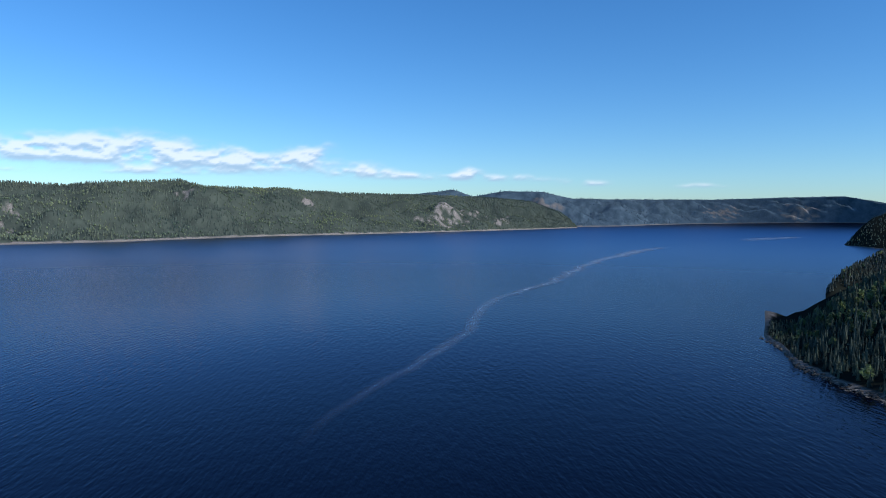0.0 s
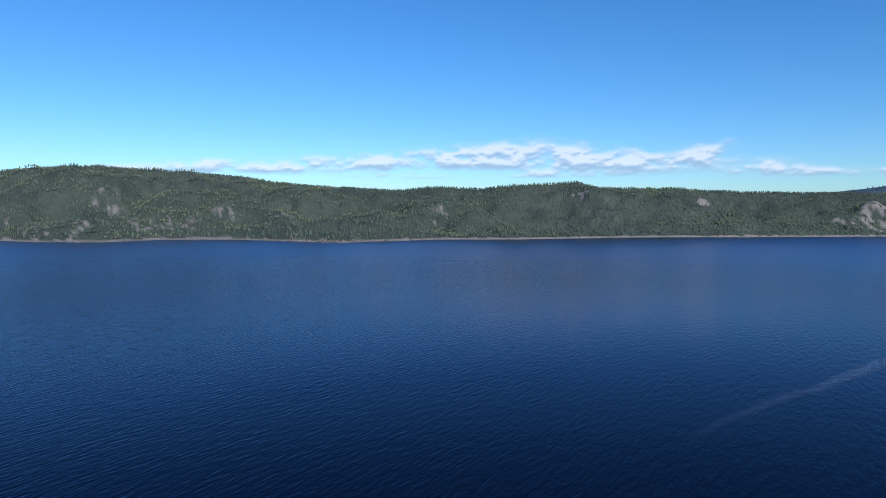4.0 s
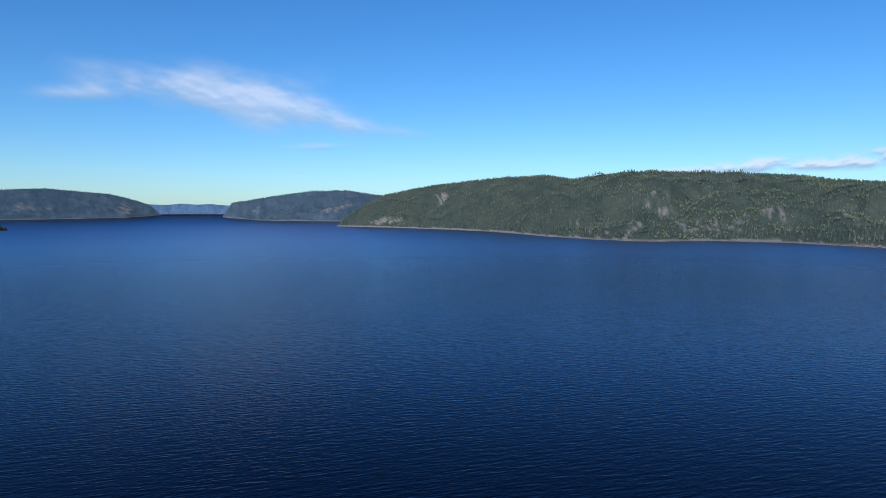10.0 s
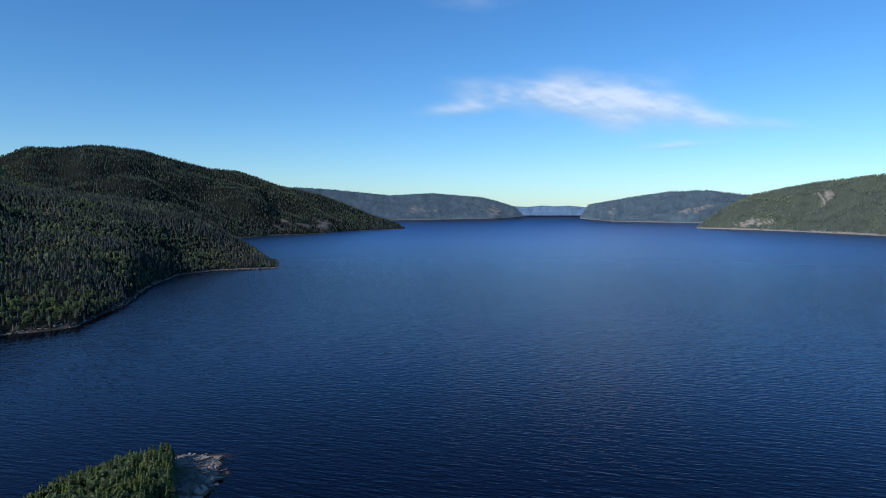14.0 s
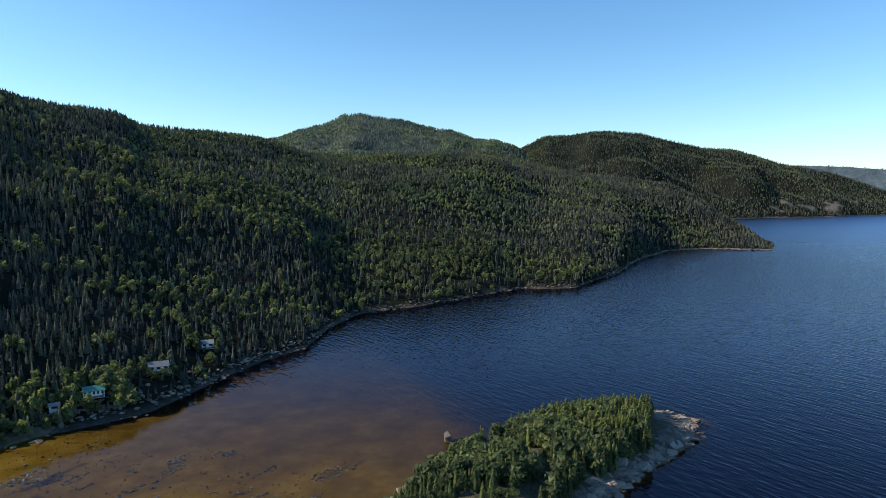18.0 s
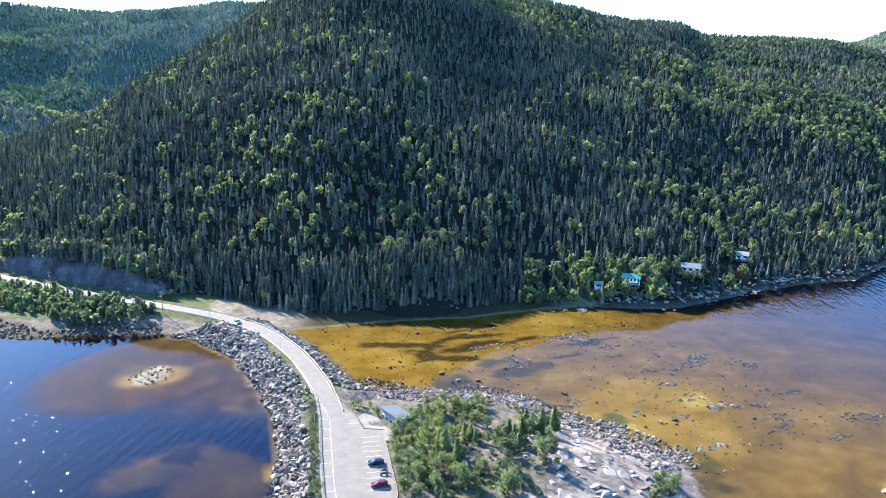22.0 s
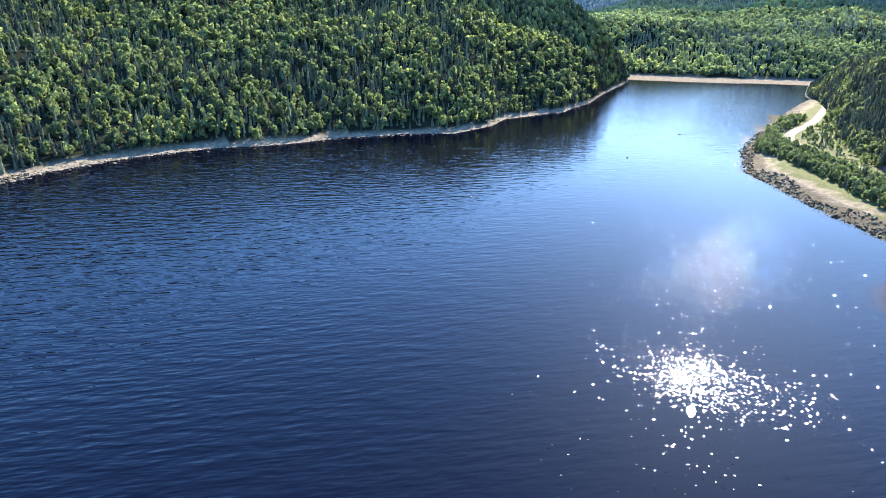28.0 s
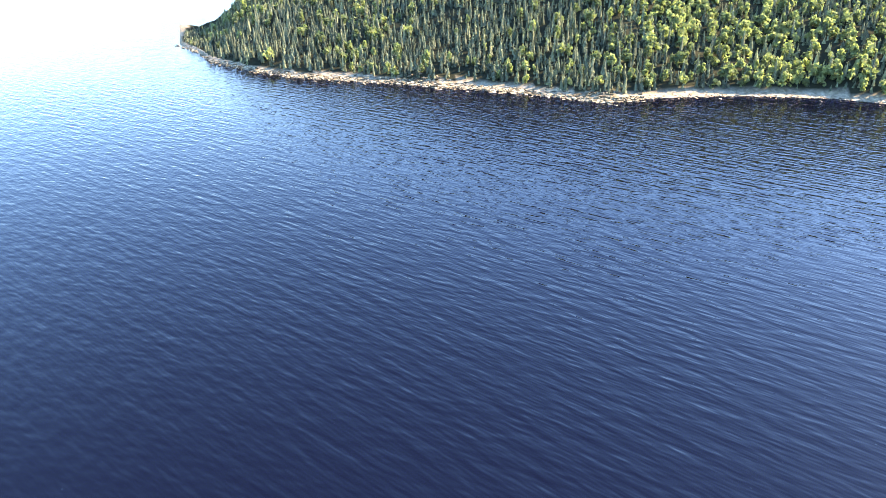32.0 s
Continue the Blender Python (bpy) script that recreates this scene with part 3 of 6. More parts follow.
def hill_points(name, count, near=0.0, far=1.25, low=1.3):
    """Foot points spread evenly over a hill's slope."""
    t = HILLS[name]
    out = np.zeros((0, 3))
    while len(out) < count:
        az = rng.uniform(t[0, 0], t[-1, 0], count)
        rs, rr, zr = crest(name, az)
        span = np.maximum(rr - rs, 120)
        r = np.sqrt(rng.uniform(0, 1, count) * ((t[:, 2].max() * 1.2) ** 2 - t[:, 1].min() ** 2) + t[:, 1].min() ** 2)
        u = (r - rs) / span
        ok = (u > near) & (u < far)
        az, r = az[ok], r[ok]
        z = hill_height(name, az, r)
        p = polar(az, r, z)
        other = np.max([hill_height(o, az, r) for o in HILLS if o != name], axis=0)
        rs, rr, zr = crest(name, az)
        bare = rock_face(name, az, (r - rs) / np.maximum(rr - rs, 1), p)
        clear = np.min([np.hypot(p[:, 0] - cx, p[:, 1] - cy) - cr for cx, cy, cr in CLEARINGS], axis=0) > 0
        ok = clear & (z > low) & (z >= other - 0.5) & (rng.uniform(0, 1, len(az)) > bare * 0.93)
        out = np.concatenate([out, p[ok]])
    return out[:count]


def birch_share(p, scale, bias):
    return fbm(p[:, 0] / scale + 3, p[:, 1] / scale, 3, 11) * 0.5 + rng.normal(0, 0.32, len(p)) + bias > 0.5


def far_crown(seed):
    """A rounded crown far off: three uneven rings."""
    g = np.random.default_rng(seed)
    vs = [(0, 0, 0.15)]
    for z, q in ((0.4, 0.3), (0.72, 0.26)):
        vs += [(math.cos(a + z) * q * g.uniform(0.75, 1.25), math.sin(a + z) * q * g.uniform(0.75, 1.25), z + g.uniform(-0.08, 0.08)) for a in np.arange(5) * 1.2566]
    vs.append((g.uniform(-0.08, 0.08), g.uniform(-0.08, 0.08), 0.98))
    fs = []
    for k in range(5):
        n = (k + 1) % 5
        fs += [(0, 1 + n, 1 + k), (1 + k, 1 + n, 6 + k), (1 + n, 6 + n, 6 + k), (6 + k, 6 + n, 11)]
    return np.array(vs), np.array(fs)


def tuft_crown(seed, tufts):
    """A broadleaf crown one metre high: tufts of leaves laid over several uneven lobes."""
    g = np.random.default_rng(seed)
    k = 6
    c = np.c_[g.normal(0, 0.1, k), g.normal(0, 0.1, k), np.linspace(0.34, 0.8, k)]
    c[:, :2] *= (1.3 - c[:, 2:3])
    rad = g.uniform(0.15, 0.23, k)
    pick = g.integers(0, k, tufts)
    d = g.normal(0, 1, (tufts, 3)) + (0, 0, 0.35)
    d /= np.linalg.norm(d, axis=1)[:, None]
    p = c[pick] + d * (rad[pick] * g.uniform(0.75, 1.1, tufts))[:, None]
    nrm = d + g.normal(0, 0.55, (tufts, 3))
    a = np.cross(nrm, g.normal(0, 1, (tufts, 3)))
    a /= np.linalg.norm(a, axis=1)[:, None]
    b = np.cross(nrm / np.linalg.norm(nrm, axis=1)[:, None], a)
    size = (1.25 / math.sqrt(tufts)) * g.uniform(0.6, 1.25, tufts)[:, None]
    v = np.stack([p + a * size, p - a * size * 0.5 + b * size * 0.85, p - a * size * 0.5 - b * size * 0.85], 1).reshape(-1, 3)
    return v, np.arange(3 * tufts).reshape(-1, 3)


CONIFERS = [spray_cone(k, 24, 0.21) for k in range(6)]
CONIFERS_MID = [spray_cone(30 + k, 11, 0.21) for k in range(6)]
CONIFERS_FAR = [cone_tiers(2, 4, 20 + k) for k in range(5)]
CROWNS = [tuft_crown(k, 60) for k in range(7)]
CROWNS_MID = [tuft_crown(50 + k, 34) for k in range(6)]
CROWNS_FAR = [far_crown(40 + k) for k in range(5)]


WOODS = {"hill_valley": (HAZED_UPLAND_LEAF, HAZED_UPLAND_WOOD), "hill_upland": (HAZED_UPLAND_LEAF, HAZED_UPLAND_WOOD), "hill_dome": (HAZED_UPLAND_LEAF, HAZED_UPLAND_WOOD), "hill_headland": (VALLEY_LEAF, VALLEY_WOOD), "hill_bay": (VALLEY_LEAF, VALLEY_WOOD)}


def plant(name, count, bias, tall=(6.5, 12.5), scale=120, near=480.0, split=900.0, far=False):
    p = hill_points(name, count, low=6.0 if name in FAR_SHORES else 2.1 if name in ("hill_bay", "hill_valley") else 1.3)
    az = np.degrees(np.arctan2(-p[:, 0], p[:, 1])) % 360
    if name == "hill_south":        # birches towards the west and low down, dark spruce on the steep northern face
        bias = np.interp(az, (100, 118, 138, 150, 172, 185), (0.2, 0.36, 0.34, 0.2, 0.06, -0.15))
    if name == "hill_bay":
        bias = np.interp(az, (215, 235, 250, 264, 272, 284), (0.68, 0.66, 0.48, 0.2, 0.26, 0.02))
    if name == "hill_spur":
        bias = np.interp(az, (180, 188, 194), (-0.2, -0.12, 0.25))
    b = birch_share(p, scale, bias)
    away = np.hypot(p[:, 0], p[:, 1])
    tier = np.where(away < near, 0, np.where(away < split, 1, 2))
    for leafy in (False, True):
        for k in range(3):
            q = p[(b == leafy) & (tier == k)]
            if len(q) < 3:
                continue
            h = rng.triangular(tall[0], tall[0] * 1.3, tall[1], len(q)) * (0.8 if leafy else 1.0)
            if name == "hill_bay":      # low wind-bent trees on the bare point
                h *= np.clip((296.2 - az[(b == leafy) & (tier == k)]) / 3.0, 0.3, 1)
            protos = ((CROWNS, CROWNS_MID, CROWNS_FAR) if leafy else (CONIFERS, CONIFERS_MID, CONIFERS_FAR))[k]
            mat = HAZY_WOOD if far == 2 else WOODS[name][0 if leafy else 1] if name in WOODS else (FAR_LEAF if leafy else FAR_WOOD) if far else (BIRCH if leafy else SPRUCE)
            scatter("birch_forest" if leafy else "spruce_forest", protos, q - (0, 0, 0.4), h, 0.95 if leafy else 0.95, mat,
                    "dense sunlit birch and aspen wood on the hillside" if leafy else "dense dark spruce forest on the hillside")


plant("hill_south", 50000, 0.2, tall=(5.5, 12))
plant("hill_spur", 7000, 0.0, tall=(5.5, 12), near=400)
plant("hill_bay", 19000, 0.58, tall=(7, 15), near=590, split=800)
plant("hill_valley", 9000, 0.72, tall=(8, 16), split=1500)
plant("hill_upland", 22000, 0.3, tall=(10, 17), split=1500, scale=260)
plant("hill_dome", 18000, 0.35, tall=(9, 15), scale=260)
plant("hill_headland", 20000, 0.0, tall=(9, 16))
plant("hill_point", 2500, 0.0)
plant("hill_capes", 3000, 0.0, far=True)
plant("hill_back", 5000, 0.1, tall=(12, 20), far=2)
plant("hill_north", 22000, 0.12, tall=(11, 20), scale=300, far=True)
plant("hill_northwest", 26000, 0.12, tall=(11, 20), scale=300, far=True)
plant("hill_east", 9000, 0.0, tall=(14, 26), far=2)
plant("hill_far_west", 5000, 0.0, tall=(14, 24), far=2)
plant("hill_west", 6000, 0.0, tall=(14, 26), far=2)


# the steep northern face is closely wooded
face_p = hill_points("hill_south", 20000, far=0.8)
face_az = np.degrees(np.arctan2(-face_p[:, 0], face_p[:, 1])) % 360
face_p = face_p[(face_az > 140) & (np.hypot(face_p[:, 0], face_p[:, 1]) < 860)]
scatter("spruce_forest", CONIFERS_MID, face_p - (0, 0, 0.4), rng.triangular(5.5, 7.5, 12, len(face_p)), 0.95, SPRUCE, "dense dark spruce forest on the steep hillside")
# low young spruces that close the gaps
low_p = hill_points("hill_south", 30000, far=0.95)
low_p = low_p[np.degrees(np.arctan2(-low_p[:, 0], low_p[:, 1])) % 360 > 118]
scatter("spruce_forest", CONIFERS_FAR, low_p - (0, 0, 0.4), rng.triangular(3, 4, 7, len(low_p)), 1.35, SPRUCE, "low young spruces between the taller trees")
low_p = hill_points("hill_bay", 14000, far=1.0, low=2.6)
scatter("spruce_forest", CONIFERS_FAR, low_p - (0, 0, 0.4), rng.triangular(2.5, 4, 7, len(low_p)), 1.35, VALLEY_WOOD, "low young spruces between the taller trees")
# taller trees at the foot of the southern slope
foot_az = rng.uniform(137, 180, 900)
foot_r = crest("hill_south", foot_az)[0] + rng.uniform(-1, 24, 900)
foot_rank = np.argsort(foot_az < 149, kind="stable")       # birches stand only by the houses
foot_az, foot_r = foot_az[foot_rank], foot_r[foot_rank]
foot_p = polar(foot_az, foot_r, hill_height("hill_south", foot_az, foot_r) - 0.4)
foot_p = foot_p[np.min([np.hypot(foot_p[:, 0] - cx, foot_p[:, 1] - cy) - cr for cx, cy, cr in CLEARINGS], axis=0) > 0]
scatter("spruce_forest", [spray_cone(60 + k, 60) for k in range(5)], foot_p[:660], rng.uniform(8, 12, 660), 0.9, SPRUCE, "tall dark spruces at the foot of the hillside")
scatter("birch_forest", CROWNS, foot_p[660:790], rng.uniform(5, 10, len(foot_p[660:790])), 0.9, BIRCH, "sunlit birches at the foot of the hillside")

# birches that half hide the houses on the shore
yard_p = np.array([(cx + math.cos(k * 2.4 + cx) * cr * q, cy + math.sin(k * 2.4 + cx) * cr * q) for cx, cy, cr in CLEARINGS for k, q in enumerate((1.0, 1.1, 0.95, 1.2, 1.05, 1.15, 1.3, 1.3, 1.4, 1.5))])
yard_az, yard_r = np.degrees(np.arctan2(-yard_p[:, 0], yard_p[:, 1])) % 360, np.hypot(yard_p[:, 0], yard_p[:, 1])
yard_p = np.c_[yard_p, np.maximum(hill_height("hill_south", yard_az, yard_r), 0.8) - 0.3]
scatter("birch_forest", CROWNS, yard_p, rng.uniform(3.4, 7.5, len(yard_p)), 1.0, BIRCH, "leafy birches round the shore houses")

# ---------------------------------------------------------------- shore, islands, causeway: the ground
LAND = np.array([(2, -110), (-8, -128), (-14, -137), (-18, -152), (-26, -177), (-29, -207), (-27, -234), (-23, -261), (-10, -290), (4, -301), (32, -312), (61, -319), (100, -353), (155, -408), (184, -475),
                 (205, -560), (222, -640), (244, -760), (262, -880), (300, -990), (330, -1085), (470, -1060), (560, -1240), (250, -1290), (120, -800), (30, -480), (-30, -390), (-60, -340), (-44, -297), (-47, -285),
                 (-54, -262), (-57, -240), (-58, -222), (-64, -212), (-78, -203), (-94, -196), (-112, -184), (-119, -165), (-124, -146), (-131, -128), (-120, -106), (-98, -94), (-60, -86), (-20, -92)], float)
ISLAND = np.array([(-174, -96), (-205, -92), (-235, -85), (-262, -74), (-295, -56), (-318, -32), (-331, -9), (-321, 3), (-302, 4), (-285, 0), (-258, -11), (-236, -21), (-213, -29), (-188, -42), (-170, -60), (-164, -80)], float)
ROAD = np.array([(-26, -105), (-29, -118), (-36, -150), (-43, -183), (-45.4, -205), (-45.6, -221), (-43.8, -246), (-36.5, -277), (-21, -305), (4, -334), (47, -381), (100, -443), (146, -488), (169, -522), (178, -556),
                 (182, -600), (190, -650), (214, -760), (240, -870), (280, -985), (318, -1095), (340, -1140)], float)
ROAD_Z, ROAD_HALF = 4.1, 3.4


def inside_distance(x, y, poly):
    """Metres to the outline of a polygon, positive inside."""
    d = np.full(np.shape(x), 1e9)
    odd = np.zeros(np.shape(x), bool)
    for (ax, ay), (bx, by) in zip(poly, np.roll(poly, -1, 0)):
        t = np.clip(((x - ax) * (bx - ax) + (y - ay) * (by - ay)) / ((bx - ax) ** 2 + (by - ay) ** 2), 0, 1)
        d = np.minimum(d, np.hypot(x - ax - t * (bx - ax), y - ay - t * (by - ay)))
        if ay != by:
            odd ^= ((ay > y) != (by > y)) & (x < (bx - ax) * (y - ay) / (by - ay) + ax)
    return np.where(odd, d, -d)


def line_distance(x, y, line):
    d = np.full(np.shape(x), 1e9)
    for (ax, ay), (bx, by) in zip(line[:-1], line[1:]):
        t = np.clip(((x - ax) * (bx - ax) + (y - ay) * (by - ay)) / ((bx - ax) ** 2 + (by - ay) ** 2), 0, 1)
        d = np.minimum(d, np.hypot(x - ax - t * (bx - ax), y - ay - t * (by - ay)))
    return d


def smooth_line(pts, step):
    """A rounded line through points, cut into even steps."""
    p = np.vstack([2 * pts[0] - pts[1], pts, 2 * pts[-1] - pts[-2]])
    out = []
    for a, b, c, d in zip(p[:-3], p[1:-2], p[2:-1], p[3:]):
        t = np.linspace(0, 1, max(2, int(np.hypot(*(c - b)) / step)), endpoint=False)[:, None]
        out.append(0.5 * (2 * b + (c - a) * t + (2 * a - 5 * b + 4 * c - d) * t * t + (3 * b - a - 3 * c + d) * t ** 3))
    return np.vstack(out + [pts[-1:]])


ROAD_LINE = smooth_line(ROAD, 4.0)

# rows: centre x, y, half length, half width, turn in degrees, height of the bed at the middle
FLATS = [(-110, -250, 120, 42, 8, -0.24), (-66, -240, 30, 32, 0, -0.16), (-140, -150, 50, 34, 40, -0.12),
         (4, -263, 46, 34, 28, -0.3), (8, -254, 11, 6, 60, 0.3), (-10, -160, 16, 30, 12, -1.1), (6, -184, 18, 9, 20, -1.2), (-190, -115, 40, 30, 20, -0.5), (-170, -72, 36, 26, 60, -0.9)]


def ground_height(x, y):
    z = np.full(np.shape(x), -7.0)
    for cx, cy, a, b, turn, top in FLATS:
        c, s = math.cos(radians(turn)), math.sin(radians(turn))
        u, v = ((x - cx) * c + (y - cy) * s) / a, (-(x - cx) * s + (y - cy) * c) / b
        d = np.sqrt(u * u + v * v)
        z = np.maximum(z, top - (np.clip(d - 0.8, 0, 9) ** 2 * 14.0 if cx > -50 else np.clip(d - 0.6, 0, 9) ** 2 * 5.0))
    # the lagoon: ankle deep by the causeway, deepening to the west and past the island
    lagoon = np.interp(x, (-480, -420, -340, -270, -190, -60, -45), (-7, -4, -2.1, -1.15, -0.62, -0.26, -0.1))
    brim = np.interp(x, (-450, -400, -310, -262, -170, -120, -60), (-250, -205, -130, -92, -64, -76, -92))
    lagoon = lagoon - np.clip(y - brim, 0, 99) * 0.07
    z = np.where((x < -45) & (y < 30), np.maximum(z, lagoon), z)
    z = z + fbm(x / 22, y / 22, 4, 31) * 0.13
    # the beach below the southern hill
    az, r = np.degrees(np.arctan2(-x, y)) % 360, np.hypot(x, y)
    rs = crest("hill_south", az)[0]
    edge = np.interp(az, (136, 144, 154, 164, 171, 176), (346, 328, 301, 293, 288, 292))
    beach = np.where((az > 137) & (az < 179), (r - edge) * 2.4 / np.maximum(rs - edge, 6), -9)
    z = np.maximum(z, np.clip(beach, -9, 2.6))
    wob = fbm(x / 7, y / 7, 3, 41) * 1.3
    d = inside_distance(x, y, LAND) + wob
    steep = np.where((y > -296) & (x > -60) & (y < -200) | (y >= -200) & (x > -46), 0.52, np.where(y > -200, 0.17, 0.2))
    land = np.minimum(np.where(d > 0, d * steep, d * np.where((x > -46) & (y > -300) & (y < -120), 0.8, 0.35)), 3.95)
    islet = 3.4 * np.exp(-(((x + 88) / 26) ** 2 + ((y + 138) / 24) ** 2)) + fbm(x / 11, y / 11, 3, 44) * 0.5 * (d > 8)
    land = land + np.where((d > 6) & (y > -200) & (x < -52), islet, 0)
    road = line_distance(x, y, ROAD_LINE[::2])
    land = np.where(d > -2, np.where(road < 5.5, np.minimum(np.maximum(land, np.where(d > 2, 3.9, -9)), 3.95), land), land)
    z = np.maximum(z, land)
    e = inside_distance(x, y, ISLAND) + wob * 1.2
    isle = np.where(e > 0, np.interp(x, (-331, -302, -284), (3.2, 4.5, 9.5)) * (1 - np.exp(-np.clip(e, 0, 200) / 11)) + fbm(x / 9, y / 9, 3, 47) * 0.9 * np.clip(e / 6, 0, 1), e * 0.5)
    return np.maximum(z, isle)


def in_lot(x, y):
    return inside_distance(x, y, LOT)


LOT = np.array([(-26.5, -122), (-30.5, -148), (-34.8, -168), (-39.5, -188), (-42.3, -206), (-48.6, -206), (-48.8, -194), (-50.5, -184), (-50.2, -176), (-55.5, -173), (-47.6, -138.5), (-41.5, -139), (-37.5, -120)], float)


def ground_material():
    m, t, b = material("shore_ground", 0.95, 0.08)

    def attr(name):
        a = t.nodes.new("ShaderNodeAttribute")
        a.attribute_name = name
        return a.outputs["Fac"]
    sand = ramp(t, noise_of(t, 0.07, 4, 0.65), [(0.3, (0.1, 0.068, 0.012)), (0.5, (0.15, 0.109, 0.024)), (0.7, (0.21, 0.163, 0.055))])
    dry = ramp(t, noise_of(t, 0.3, 4, 0.65), [(0.3, (0.1, 0.084, 0.062)), (0.7, (0.23, 0.195, 0.15))])
    rock = ramp(t, noise_of(t, 0.5, 6, 0.7), [(0.3, (0.035, 0.03, 0.027)), (0.5, (0.095, 0.082, 0.072)), (0.7, (0.22, 0.19, 0.165))])
    grass = ramp(t, noise_of(t, 0.6, 4, 0.7), [(0.3, (0.03, 0.045, 0.014)), (0.7, (0.09, 0.105, 0.038))])
    # dark tone of weed and wet stones, also of the painted beach shade
    weed = ramp(t, noise_of(t, 0.8, 4, 0.7), [(0.3, (0.012, 0.009, 0.004)), (0.7, (0.035, 0.025, 0.009))])
    col = mix(t, attr("dry"), sand, dry)
    peat = ramp(t, noise_of(t, 0.11, 5, 0.65), [(0.32, (0.012, 0.007, 0.002)), (0.55, (0.034, 0.019, 0.003)), (0.72, (0.07, 0.045, 0.009))])
    col = mix(t, attr("peat"), col, peat)
    col = mix(t, attr("rock"), col, rock)
    col = mix(t, attr("grass"), col, grass)
    slab_tone = ramp(t, noise_of(t, 0.35, 6, 0.7, (35, (1.0, 3.0, 1.0))), [(0.36, (0.055, 0.046, 0.039)), (0.5, (0.2, 0.168, 0.14)), (0.68, (0.36, 0.305, 0.255))])
    crack = node(t, "TexVoronoi", Scale=0.33)
    crack.feature = "DISTANCE_TO_EDGE"
    t.links.new(t.nodes.new("ShaderNodeNewGeometry").outputs["Position"], crack.inputs["Vector"])
    fissure = ramp(t, crack.outputs["Distance"], [(0.0, (0.5, 0.48, 0.47)), (0.03, (1, 1, 1))])
    col = mix(t, attr("slab"), col, mix(t, 1.0, slab_tone, fissure, "MULTIPLY"))
    algae = ramp(t, noise_of(t, 0.7, 4, 0.7), [(0.35, (0.05, 0.04, 0.014)), (0.55, (0.028, 0.036, 0.014)), (0.7, (0.045, 0.055, 0.022))])
    col = mix(t, attr("algae"), col, algae)
    col = mix(t, attr("weed"), col, weed)
    grain = ramp(t, noise_of(t, 3.0, 4, 0.7), [(0.25, (0.6, 0.6, 0.6)), (0.75, (1.3, 1.3, 1.3))])
    t.links.new(mix(t, 1.0, col, grain, "MULTIPLY"), b.inputs["Base Color"])
    bump(t, b, noise_of(t, 1.5, 6, 0.7), 0.5, 0.3)
    return m


GROUND = ground_material()
# dark weed pools on the flats: x, y, half length, half width, turn
WEED = [(-86, -250, 20, 3.6, -25), (-104, -246, 16, 3.2, 20), (-95, -236, 9, 4.0, 60), (-114, -236, 20, 3.4, 10), (-101, -228, 13, 3.6, -20), (-128, -246, 12, 2.6, -10), (-140, -235, 14, 2.0, 5), (-124, -256, 20, 1.6, 4), (-11, -252, 5, 3.5, 30), (9, -274, 7, 3.2, 10),
        (2, -193, 8, 5, 20), (-2, -187, 4, 2.5, 0), (-150, -212, 12, 1.6, 6), (-170, -222, 16, 1.6, 4)]


# green weed on the flats
ALGAE = [(-130, -157, 12, 5, 40), (-133, -121, 13, 6, 60), (-97, -206, 11, 6, 10), (-125, -206, 13, 5, 5), (-94, -178, 12, 6, 20), (12, -262, 8, 5, 20), (-120, -218, 9, 4, 5)]


